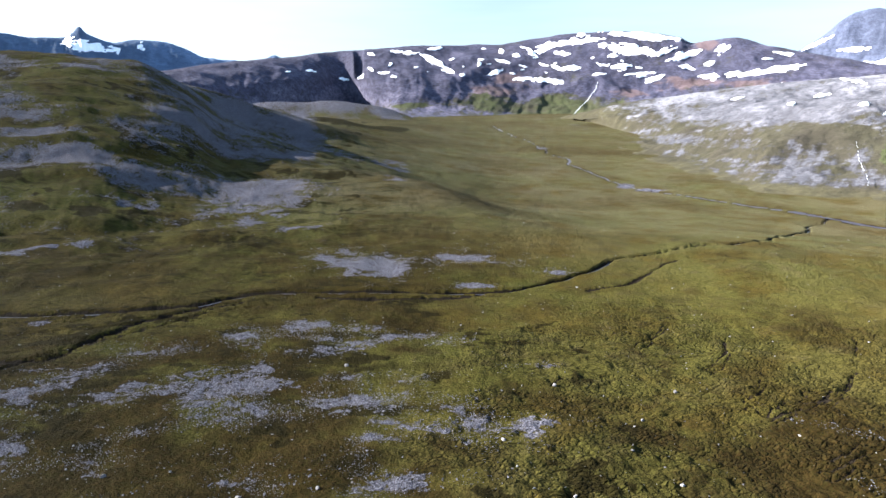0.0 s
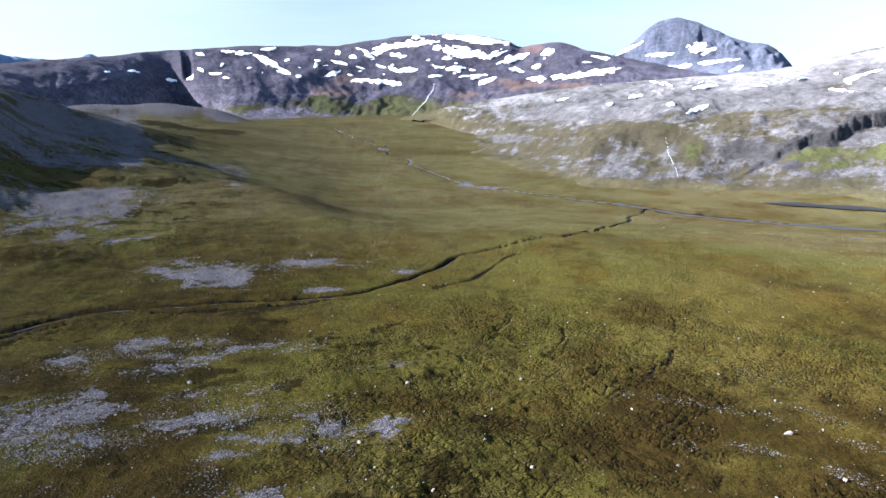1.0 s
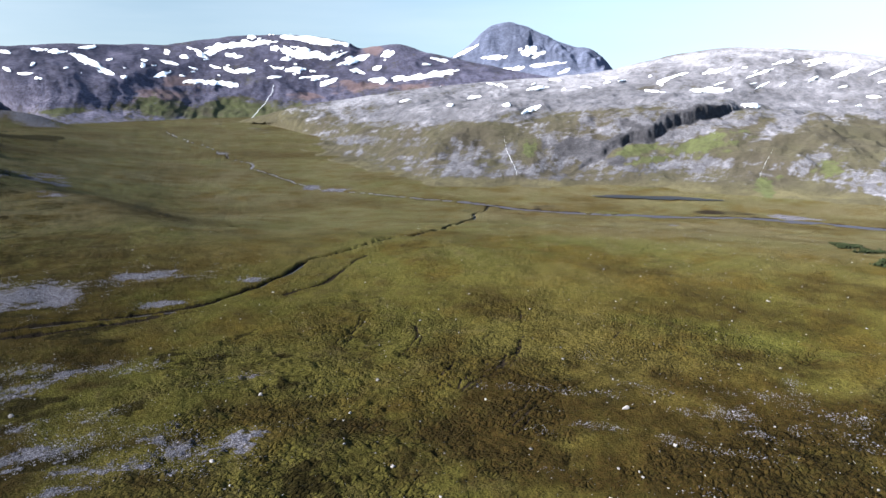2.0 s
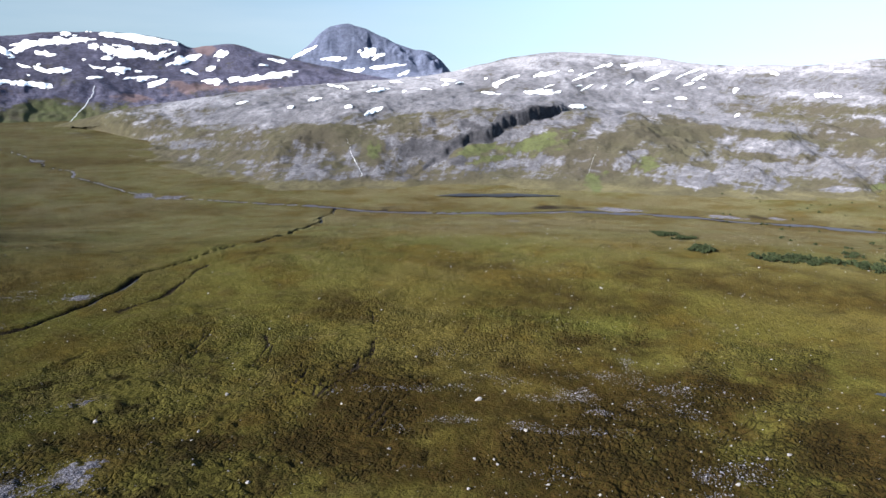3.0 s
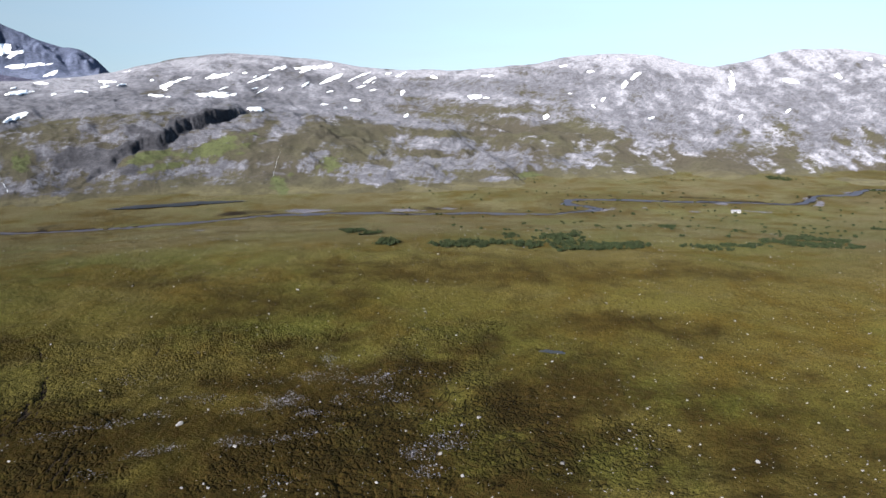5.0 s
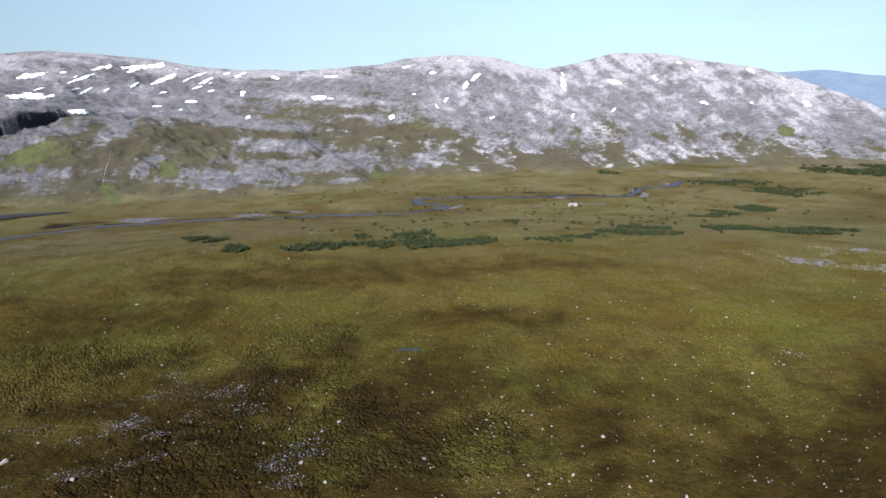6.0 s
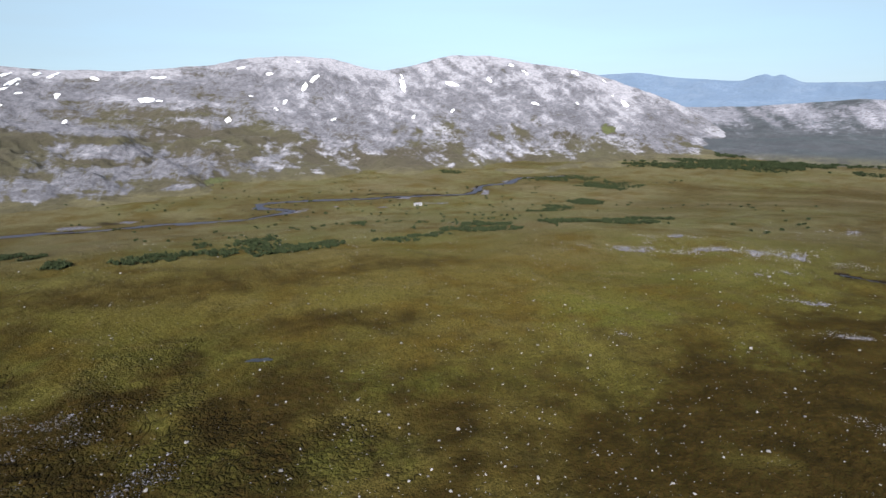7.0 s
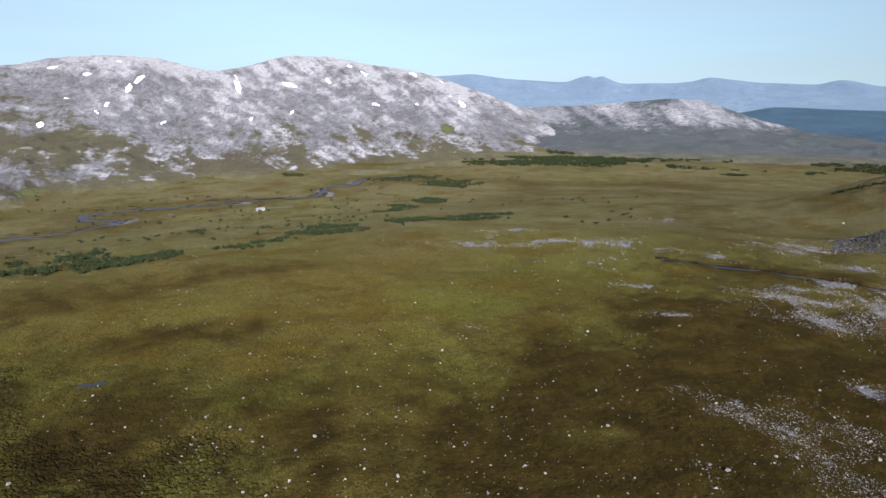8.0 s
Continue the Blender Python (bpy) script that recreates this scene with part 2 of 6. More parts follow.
RIGHT_R = foot_range(RIGHT_FOOT)
FAR_R = [(-6, 2450), (-14, 2000), (-25, 1900), (-40, 2000), (-60, 2100), (-78, 1900), (-90, 2150), (-104, 2000), (-108, 1850), (-110, 1680), (-112, 1470), (-118, 1450)]
MOUNTAINS = {
    "right": (-6.0, -117.0, [(scaled(RIGHT_R, 0.9), [(b, a * 1.14) for b, a in RIGHT_FOOT]), (RIGHT_R, RIGHT_FOOT), ([(b, min(r * (1.32 if b > -104 else 1.15 if b > -110 else 1.02), 2200)) for b, r in RIGHT_R], RIGHT_SHOULDER),
        ([(b, 0.45 * r + 0.55 * f) for (b, r), f in zip(RIGHT_R, [2400, 2300, 2100, 2000, 1900, 1900, 1900, 1950, 2000, 2050, 2100, 2000, 1900, 1950, 2150, 2050, 1750, 1450, 1440])], RIGHT_UPPER),
        (scaled(FAR_R, 1.0), RIGHT_CREST), (scaled(FAR_R, 1.5), [(b, min(a - 2.2, -0.8)) for b, a in RIGHT_CREST])]),
    "back": (30.0, -40.0, [([(32, 2000), (22, 2050), (14, 2350), (9, 2750), (7, 2850), (5, 2450), (3, 2200), (-40, 2200)], [(40, -2.6), (-45, -2.9)]), ([(32, 2070), (22, 2115), (14, 2415), (9.3, 2780), (7.6, 2900), (5.3, 2570), (3, 2400), (-40, 2450)], [(32, -1.3), (13.6, -1.5), (8.3, -1.75), (3.9, -1.95), (-0.7, -2.2), (-5.3, -2.5), (-9.7, -2.65), (-14, -2.2), (-18, -1.9), (-40, -1.8)]),
        ([(32, 2150), (22, 2200), (14, 2500), (9.8, 2830), (8.2, 2990), (5.8, 2690), (3, 2620), (-8, 2800), (-40, 2800)], [(32, 0.1), (15.2, 0.15), (8.3, 0.6), (3.8, 0.35), (-3, 0.2), (-7.4, 0.0), (-12.3, -0.1), (-16, -0.5), (-25, -0.4), (-40, -0.7)]),
        ([(32, 2700), (22, 2750), (14, 3000), (9, 3250), (6, 3300), (4, 3350), (-2, 3480), (-40, 3500)], [(32, 0.4), (24, 0.8), (21.2, 1.14), (16.7, 1.77), (12.5, 2.08), (9, 2.52), (6, 2.73), (1.5, 2.98), (-3.8, 3.04), (-7.4, 3.51), (-10, 3.81), (-12.5, 3.89), (-15.9, 3.7), (-17.9, 3.37), (-18.9, 2.93), (-19.9, 3.12), (-21.7, 3.3), (-23.9, 2.7), (-27, 2.05), (-31.4, 1.16), (-35.2, 0.5), (-40, 0.1)]),
        (4600, [(40, -1.0), (-45, -1.0)])]),
    "dome": (-22.0, -43.0, [(4050, [(-20, -0.6), (-45, -0.6)]), (4350, [(-22, 0.3), (-26.5, 1.0), (-30, 1.7), (-34, 1.5), (-38.5, 0.7), (-43, 0)]),
        (4600, [(-22, 0.2), (-25.2, 1.5), (-25.9, 2.06), (-27.6, 3.32), (-28.7, 4.35), (-29.4, 4.75), (-30.4, 4.92), (-32.1, 4.49), (-33.4, 3.85), (-35.9, 2.98), (-36.6, 2.85), (-37.8, 2.3), (-38.9, 1.1), (-40, 0.4), (-43, 0)]), (4850, [(-22, -0.6), (-43, -0.6)])]),
    "peaks": (42.0, 8.0, [(4050, [(46, -0.5), (6, -0.5)]), (4400, [(46, 1.5), (30, 1.7), (24, 1.6), (18, 1.1), (10, 0.5)]),
        (4600, [(46, 3.4), (38, 3.1), (31.3, 3.55), (29.4, 3.32), (27.6, 3.4), (27.0, 3.75), (26.57, 4.15), (26.2, 3.75), (25.85, 3.56), (24.4, 3.05), (22.9, 3.31), (21, 3.15), (19.5, 2.65), (18.2, 2.05), (15.5, 1.86), (14.2, 1.9), (13.2, 2.29), (12.6, 2.05), (11.7, 1.96), (8, 1.2)]), (4850, [(46, -0.5), (6, -0.5)])]),
    "low": (-98.0, -134.0, [([(-96, 1900), (-104, 1500), (-110, 1200), (-117, 1080), (-136, 1050)], [(-96, -3.6), (-104, -4.3), (-110, -5.2), (-117, -5.6), (-136, -5.8)]), ([(-96, 2050), (-104, 1600), (-110, 1300), (-117, 1200), (-136, 1180)], [(-96, -2.6), (-104, -3.3), (-110, -4.1), (-117, -4.4), (-124, -4.5), (-136, -4.7)]),
        ([(-96, 2250), (-110, 1920), (-117, 1620), (-136, 1550)], [(-96, -1.9), (-107, -2.3), (-116, -2.7), (-123, -3.0), (-128, -3.45), (-136, -3.7)]),
        ([(-96, 2600), (-110, 2400), (-117, 2050), (-136, 1950)], [(-96, -1.0), (-106.8, -1.16), (-111.7, -1.08), (-115.6, -0.83), (-119.4, -0.54), (-121.4, -0.67), (-123.5, -1.37), (-125.5, -2.18), (-128.6, -2.85), (-131, -3.0), (-136, -3.1)]), (3000, [(-96, -2.3), (-136, -3.6)])]),
    "forest": (-112.0, -150.0, [([(-110, 2350), (-120, 1900), (-126, 1400), (-130, 1280), (-152, 1280)], [(-110, -3.0), (-120, -3.4), (-126, -4.6), (-152, -4.9)]), ([(-110, 2500), (-120, 2050), (-126, 1550), (-130, 1420), (-152, 1420)], [(-110, -4.2), (-126, -4.1), (-134, -4.0), (-152, -4.0)]), ([(-110, 2900), (-122, 2500), (-130, 2300), (-152, 2300)], [(-110, -2.4), (-152, -2.3)]), (3300, [(-110, -1.2), (-122.3, -1.38), (-123.9, -1.55), (-126.5, -1.16), (-129.4, -1.26), (-133.5, -1.39), (-152, -1.0)]), (3700, [(-110, -2.0), (-152, -2.0)])]),
    "ranges": (-92.0, -160.0, [(3900, [(-90, -1.5), (-162, -1.5)]), (4300, [(-90, -0.2), (-108, -0.2), (-118, -0.35), (-130, -0.4), (-162, -0.2)]),
        (4650, [(-90, 0.8), (-96, 1.1), (-100.9, 1.3), (-103.6, 1.41), (-106.8, 1.04), (-111.2, 0.79), (-112.4, 1.15), (-112.95, 1.25), (-113.4, 1.1), (-114.0, 1.2), (-114.5, 0.98), (-115.6, 0.63), (-118.9, 0.6), (-120.6, 0.72), (-121.9, 1.0), (-123.4, 0.82), (-125.6, 0.58), (-128.9, 0.43), (-130.6, 0.72), (-133.3, 0.25), (-145, 0.6), (-162, 0.5)]), (4880, [(-90, -1.2), (-162, -1.2)])]),
}
# half width of the small relief, and its height at mid slope and at the crest
RELIEF = {"right": (150, 17.0, 4.0), "back": (260, 16.0, 4.0), "dome": (260, 44.0, 9.0), "peaks": (300, 30.0, 6.0), "low": (130, 9.0, 2.0), "forest": (300, 6.0, 2.0), "ranges": (400, 8.0, 3.0)}
# the cliff that runs obliquely up the near mountain: bearing, range, drop
CLIFF = [(-35.0, 760.0, 0.0), (-37.0, 790.0, 3.0), (-38.7, 812.0, 6.0), (-41.0, 842.0, 9.0), (-44.0, 885.0, 11.0), (-46.5, 935.0, 11.0), (-47.8, 975.0, 6.0), (-49.0, 1010.0, 0.0)]


def mountain_grid(kind, columns, lines):
    """Bearings, ranges and heights of one mountain as a grid of lines by columns."""
    b0, b1, levels = MOUNTAINS[kind]
    bearing = np.linspace(b0, b1, columns)
    rr, zz = rows_to_levels(levels, bearing)
    m = slopes(rr, zz)
    weights = [0.34, 2.0, 1.06, 1.3, 0.3] if kind == "right" else [1.0] * (len(levels) - 1)
    share = np.interp(np.linspace(0, sum(weights), lines), np.concatenate([[0], np.cumsum(weights)]), np.arange(len(levels)))
    seg = np.minimum(share.astype(int), len(levels) - 2)
    f = (share - seg)[:, None]
    r = rr[seg] * (1 - f) + rr[seg + 1] * f
    z = hermite(r, rr[seg], rr[seg + 1], zz[seg], zz[seg + 1], m[seg], m[seg + 1])
    b = np.broadcast_to(bearing, r.shape)
    x, y = plan(b, r)
    size, mid, top = RELIEF[kind]
    crest = len(levels) - 2
    at = share[:, None]
    body = step(0.6, 1.6, at)
    near_crest = np.exp(-((at - crest) / 0.3) ** 2)
    amp = body * (mid + (top - mid) * near_crest)
    if kind == "right":
        amp = amp * (0.2 + 0.8 * step(-111, -101, b)) * (0.65 + 0.35 * step(-50, -62, b))
    folds = 1 - np.abs(fbm(x, y, size, 5, 31 + len(kind)))
    z = z + amp * (folds - 0.75) + amp * 0.5 * fbm(x, y, size * 0.35, 4, 51)
    if kind in ("back", "dome", "peaks", "ranges"):
        warp = b + 0.9 * fbm(x, y, 260, 3, 76)
        gully = fbm(warp * 26.0, r * 0.03, 22.0, 5, 77) + 0.5 * fbm(warp * 26.0, r * 0.06, 8.0, 4, 75, 0.6)
        z = z + mid * {"back": 0.24, "dome": 0.4}.get(kind, 0.7) * gully * step(0.8, 1.5, at) * (step(2.5, 1.95, at) if kind == "back" else step(crest - 0.1, crest - 0.6, at))
    if kind == "right":
        rc, drop = curve([(p[0], p[1]) for p in CLIFF], b), curve([(p[0], p[2]) for p in CLIFF], b)
        rc = rc + 13 * fbm(x, y, 80, 3, 91, 0.5) + 7 * fbm(x, y, 20, 3, 93, 0.6)
        top = step(-3, 3, r - rc)
        z = z + drop * (top - 1) * np.exp(-np.clip(rc - r, 0, None) / 60) + 0.25 * drop * top * np.exp(-np.clip(r - rc, 0, None) / 200)
        warp = b + 2.2 * fbm(x, y, 200, 4, 79) + 0.006 * (r - 1000)
        gully = fbm(warp * 26.0, r * 0.05, 34.0, 5, 78)
        z = z + 1.2 * gully * step(1.0, 1.6, at) * step(4, 2.6, at)
    return b, r, z
# ---- end of landforms ----


# ---- materials ----
def material(name):
    m = bpy.data.materials.new(name)
    m.use_nodes = True
    m.node_tree.nodes.clear()
    return m, m.node_tree.nodes, m.node_tree.links


class Graph:
    """Short ways to wire a node material."""

    def __init__(self, name):
        self.material, self.nodes, self.links = material(name)
        self.out = self.nodes.new("ShaderNodeOutputMaterial")
        self.place = self.nodes.new("ShaderNodeNewGeometry").outputs["Position"]

    def feed(self, socket, value):
        if isinstance(value, bpy.types.NodeSocket):
            self.links.new(value, socket)
        elif isinstance(value, (tuple, list)) and len(value) == 3 and socket.type == "RGBA":
            socket.default_value = (*value, 1)
        else:
            socket.default_value = value

    def noise(self, size, detail=4.0, rough=0.55, vector=None, seed=0.0, stretch=(1, 1, 1)):
        n = self.nodes.new("ShaderNodeTexNoise")
        n.inputs["Scale"].default_value, n.inputs["Detail"].default_value, n.inputs["Roughness"].default_value = 1.0, detail, rough
        mp = self.nodes.new("ShaderNodeMapping")
        mp.inputs["Scale"].default_value = [s / size for s in stretch]
        mp.inputs["Location"].default_value = (seed * 7.1, seed * 3.7, seed * 5.3)
        self.links.new(vector or self.place, mp.inputs["Vector"])
        self.links.new(mp.outputs[0], n.inputs["Vector"])
        return n.outputs["Fac"]

    def cells(self, size, feature="F1", output="Distance", warp=None):
        n = self.nodes.new("ShaderNodeTexVoronoi")
        n.feature = feature
        n.inputs["Scale"].default_value = 1.0 / size
        where = self.place
        if warp:
            add = self.nodes.new("ShaderNodeVectorMath")
            add.operation = "ADD"
            self.links.new(where, add.inputs[0])
            self.links.new(self.math("MULTIPLY", *warp), add.inputs[1])
            where = add.outputs[0]
        self.links.new(where, n.inputs["Vector"])
        return n.outputs[output]

    def math(self, op, a, b=0.0, c=0.0, clamp=False):
        n = self.nodes.new("ShaderNodeMath")
        n.operation, n.use_clamp = op, clamp
        for i, v in enumerate((a, b, c)):
            self.feed(n.inputs[i], v)
        return n.outputs[0]

    def ramp(self, value, lo, hi, to=(0.0, 1.0)):
        n = self.nodes.new("ShaderNodeMapRange")
        n.interpolation_type = "SMOOTHSTEP"
        for i, v in enumerate((value, lo, hi, *to)):
            self.feed(n.inputs[i], v)
        return n.outputs[0]

    def mix(self, fac, a, b, blend="MIX"):
        n = self.nodes.new("ShaderNodeMix")
        n.data_type, n.blend_type = "RGBA", blend
        self.feed(n.inputs[0], fac)
        self.feed(n.inputs[6], a)
        self.feed(n.inputs[7], b)
        return n.outputs[2]

    def cover(self, name="cover"):
        n = self.nodes.new("ShaderNodeAttribute")
        n.attribute_type, n.attribute_name = "GEOMETRY", name
        s = self.nodes.new("ShaderNodeSeparateColor")
        self.links.new(n.outputs["Color"], s.inputs[0])
        return (*s.outputs, n.outputs["Alpha"])

    def bump(self, height, strength=0.5, distance=0.3, normal=None):
        n = self.nodes.new("ShaderNodeBump")
        n.inputs["Strength"].default_value, n.inputs["Distance"].default_value = strength, distance
        self.feed(n.inputs["Height"], height)
        if normal:
            self.links.new(normal, n.inputs["Normal"])
        return n.outputs[0]

    def surface(self, color, rough=0.9, normal=None, metal=0.0, specular=0.3, matt=0.0):
        n = self.nodes.new("ShaderNodeBsdfPrincipled")
        self.feed(n.inputs["Base Color"], color)
        self.feed(n.inputs["Roughness"], rough)
        n.inputs["Metallic"].default_value = metal
        n.inputs["Specular IOR Level"].default_value = specular
        n.inputs["Diffuse Roughness"].default_value = matt
        if normal:
            self.links.new(normal, n.inputs["Normal"])
        self.links.new(n.outputs[0], self.out.inputs["Surface"])
        return n


def tundra_material():
    g = Graph("tundra")
    scree, heath, lush, peat = g.cover()
    meadow, rugged, wet, bank = g.cover("growth")
    wide, mid, fine, tiny = g.noise(60, 6, 0.66, stretch=(1, 1, 0)), g.noise(8, 6, 0.68, seed=1), g.noise(1.5, 4, 0.7, seed=2), g.noise(0.4, 3, 0.7, seed=3)
    moss = g.mix(g.ramp(wide, 0.36, 0.64), (0.0450, 0.0450, 0.0105), (0.0680, 0.0620, 0.0170))
    sedge = g.mix(g.ramp(wide, 0.36, 0.64), (0.0640, 0.0608, 0.0378), (0.0952, 0.0866, 0.0558))
    grass = g.mix(meadow, moss, sedge)
    grass = g.mix(g.math("MULTIPLY_ADD", lush, -0.6, 0.6), grass, g.mix(meadow, (0.0560, 0.0405, 0.0125), (0.0700, 0.0570, 0.0300)))
    grass = g.mix(g.math("MULTIPLY", lush, 0.5), grass, (0.0484, 0.0538, 0.0108))
    grass = g.mix(g.ramp(mid, 0.50, 0.72), grass, g.mix(meadow, (0.0718, 0.0616, 0.0234), (0.0998, 0.0889, 0.0540)))
    brown = g.mix(g.ramp(mid, 0.35, 0.65), (0.0212, 0.0132, 0.0041), (0.0134, 0.0088, 0.0029))
    brown = g.mix(g.ramp(fine, 0.48, 0.75), brown, (0.0330, 0.0215, 0.0066))
    brown = g.mix(g.math("MULTIPLY", meadow, 0.6), brown, (0.0452, 0.0328, 0.0149))
    grass = g.mix(g.ramp(g.noise(24, 5, 0.65, seed=9, stretch=(1, 1, 0)), 0.46, 0.66, (0.0, 0.7)), grass, (0.0452, 0.0296, 0.0067))
    h = g.ramp(g.math("ADD", heath, g.math("MULTIPLY", g.math("SUBTRACT", g.math("ADD", g.math("MULTIPLY", mid, 0.6), g.math("MULTIPLY", fine, 0.4)), 0.5), 2.6)), 0.14, 1.04)
    color = g.mix(h, grass, brown)
    # Shade in the hollows is painted: low spots of the bump noises go dark.
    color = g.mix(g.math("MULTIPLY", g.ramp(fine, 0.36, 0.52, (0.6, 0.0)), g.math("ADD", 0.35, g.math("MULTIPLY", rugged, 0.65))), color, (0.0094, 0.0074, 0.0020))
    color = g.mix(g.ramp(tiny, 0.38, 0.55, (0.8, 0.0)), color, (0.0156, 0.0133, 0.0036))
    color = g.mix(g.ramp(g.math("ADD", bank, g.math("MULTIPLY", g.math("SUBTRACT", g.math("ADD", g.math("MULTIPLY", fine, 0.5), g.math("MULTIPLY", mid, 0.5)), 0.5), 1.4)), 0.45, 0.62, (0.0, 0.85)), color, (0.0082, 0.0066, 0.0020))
    shelves = g.noise(8, 7, 0.74, seed=15, stretch=(0.42, 1, 0))
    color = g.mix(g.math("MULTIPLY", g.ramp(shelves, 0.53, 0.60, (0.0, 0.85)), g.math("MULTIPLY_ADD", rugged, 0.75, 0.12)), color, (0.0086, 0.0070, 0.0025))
    mounds = g.ramp(g.cells(1.25, "DISTANCE_TO_EDGE", warp=(fine, 1.6)), 0.0, 0.26)
    spread = g.math("MULTIPLY", wet, g.ramp(g.noise(14, 4, 0.6, seed=6), 0.36, 0.56))
    # Painted shade in the gaps between mounds.
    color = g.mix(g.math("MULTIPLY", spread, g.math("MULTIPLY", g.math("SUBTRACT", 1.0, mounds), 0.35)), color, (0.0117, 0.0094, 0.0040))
    seam = g.math("ABSOLUTE", g.math("SUBTRACT", g.noise(6.5, 3, 0.55, seed=11, stretch=(0.55, 1.5, 0)), 0.5))
    seams = g.math("MULTIPLY", g.math("MULTIPLY", g.ramp(seam, 0.005, 0.022, (1.0, 0.0)), wet), g.ramp(g.noise(20, 3, 0.6, seed=12), 0.46, 0.56))
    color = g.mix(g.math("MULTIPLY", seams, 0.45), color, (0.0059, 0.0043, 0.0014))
    bits = g.math("ADD", g.math("MULTIPLY", mid, 0.45), g.math("MULTIPLY", fine, 0.55))
    stone = g.mix(g.cells(0.5, "F1", output="Color"), (0.052, 0.052, 0.068), (0.135, 0.133, 0.160))
    stone = g.mix(g.ramp(g.cells(0.5, "DISTANCE_TO_EDGE"), 0.0, 0.16, (0.9, 0.0)), stone, (0.0086, 0.0086, 0.0091))
    s = g.ramp(g.math("ADD", scree, g.math("MULTIPLY", g.math("SUBTRACT", bits, 0.5), 2.4)), 0.52, 0.70)
    color = g.mix(s, color, stone)
    p = g.ramp(g.math("ADD", peat, g.math("MULTIPLY", g.math("SUBTRACT", fine, 0.5), 0.5)), 0.45, 0.75)
    color = g.mix(p, color, (0.0109, 0.0086, 0.0063))
    relief = g.math("ADD", g.math("MULTIPLY", mid, 1.5), g.math("ADD", g.math("MULTIPLY", fine, 0.85), g.math("MULTIPLY", tiny, 0.32)))
    relief = g.math("SUBTRACT", g.math("ADD", relief, g.math("MULTIPLY", g.math("MULTIPLY", spread, mounds), 0.6)), g.math("MULTIPLY", seams, 0.8))
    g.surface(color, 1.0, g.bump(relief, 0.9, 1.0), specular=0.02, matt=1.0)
    return g.material


def mountain_material(name, rock_a, rock_b, turf_a, turf_b, scale=1.0, red=(0.120, 0.080, 0.074), rough=1.0):
    g = Graph(name)
    rock, snow, rust, green = g.cover()
    tone, foot = g.cover("tone")[:2]
    tone = g.math("MULTIPLY_ADD", tone, 2.0, -0.5)
    wide, mid, fine = g.noise(120 * scale, 5, 0.6, stretch=(1, 1, 2)), g.noise(32 * scale, 7, 0.7, seed=1, stretch=(1, 1, 2.2)), g.noise(11 * scale, 5, 0.74, seed=2, stretch=(1, 1, 1.6))
    streak = g.noise(40 * scale, 5, 0.7, seed=5, stretch=(1, 1, 4.0))
    turf = g.mix(g.ramp(wide, 0.35, 0.65), turf_a, turf_b)
    turf = g.mix(foot, turf, g.mix(g.ramp(mid, 0.35, 0.65), (0.050, 0.046, 0.026), (0.074, 0.067, 0.037)))
    turf = g.mix(g.ramp(green, 0.3, 0.8), turf, (0.050, 0.058, 0.026))
    turf = g.mix(g.ramp(mid, 0.35, 0.6, (0.5 * rough, 0.0)), turf, tuple(c * 0.6 for c in turf_b))
    t = g.math("ADD", tone, g.math("MULTIPLY", g.math("SUBTRACT", g.math("ADD", g.math("ADD", g.math("MULTIPLY", mid, 0.3), g.math("MULTIPLY", streak, 0.3)), g.math("MULTIPLY", fine, 0.4)), 0.5), 1.05))
    bare = tuple(c * 0.7 for c in rock_a)
    bare = g.mix(g.ramp(t, 0.15, 0.6), bare, rock_a)
    bare = g.mix(g.ramp(t, 0.5, 0.95), bare, rock_b)
    bare = g.mix(g.ramp(t, 0.85, 1.2), bare, tuple(min(1.0, c * 1.14) for c in rock_b))
    blocks = g.noise(4.2 * scale, 4, 0.78, seed=8, stretch=(1, 1, 1.3))
    vein = g.math("ABSOLUTE", g.math("SUBTRACT", g.noise(34 * scale, 7, 0.72, seed=14, stretch=(1, 1, 0.7)), 0.5))
    bare = g.mix(g.ramp(vein, 0.006, 0.05, (0.22 * rough, 0.0)), bare, tuple(min(1.0, c * 1.4) for c in rock_b))
    # Crevice shade is painted in: low bump noise darkens rock and turf.
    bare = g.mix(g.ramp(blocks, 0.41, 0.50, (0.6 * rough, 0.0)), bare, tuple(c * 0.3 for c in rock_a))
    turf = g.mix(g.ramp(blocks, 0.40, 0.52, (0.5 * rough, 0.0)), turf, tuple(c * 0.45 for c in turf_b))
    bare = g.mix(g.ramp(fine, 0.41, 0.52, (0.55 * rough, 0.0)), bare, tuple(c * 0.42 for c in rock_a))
    # Lowest tones sink to near black, for the cliff's painted shade.
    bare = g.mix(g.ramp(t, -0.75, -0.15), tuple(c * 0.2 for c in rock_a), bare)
    bare = g.mix(g.ramp(rust, 0.3, 0.9, (0.0, 0.6)), bare, red)
    r = g.ramp(g.math("ADD", rock, g.math("MULTIPLY", g.math("SUBTRACT", g.math("ADD", g.math("MULTIPLY", mid, 0.42), g.math("MULTIPLY", fine, 0.58)), 0.5), 2.6)), 0.28, 0.72)
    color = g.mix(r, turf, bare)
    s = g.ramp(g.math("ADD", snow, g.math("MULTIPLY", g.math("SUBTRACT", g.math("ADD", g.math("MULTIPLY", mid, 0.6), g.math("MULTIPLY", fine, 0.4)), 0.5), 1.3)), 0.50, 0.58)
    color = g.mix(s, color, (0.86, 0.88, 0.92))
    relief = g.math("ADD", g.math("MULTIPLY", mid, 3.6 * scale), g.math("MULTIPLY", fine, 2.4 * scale))
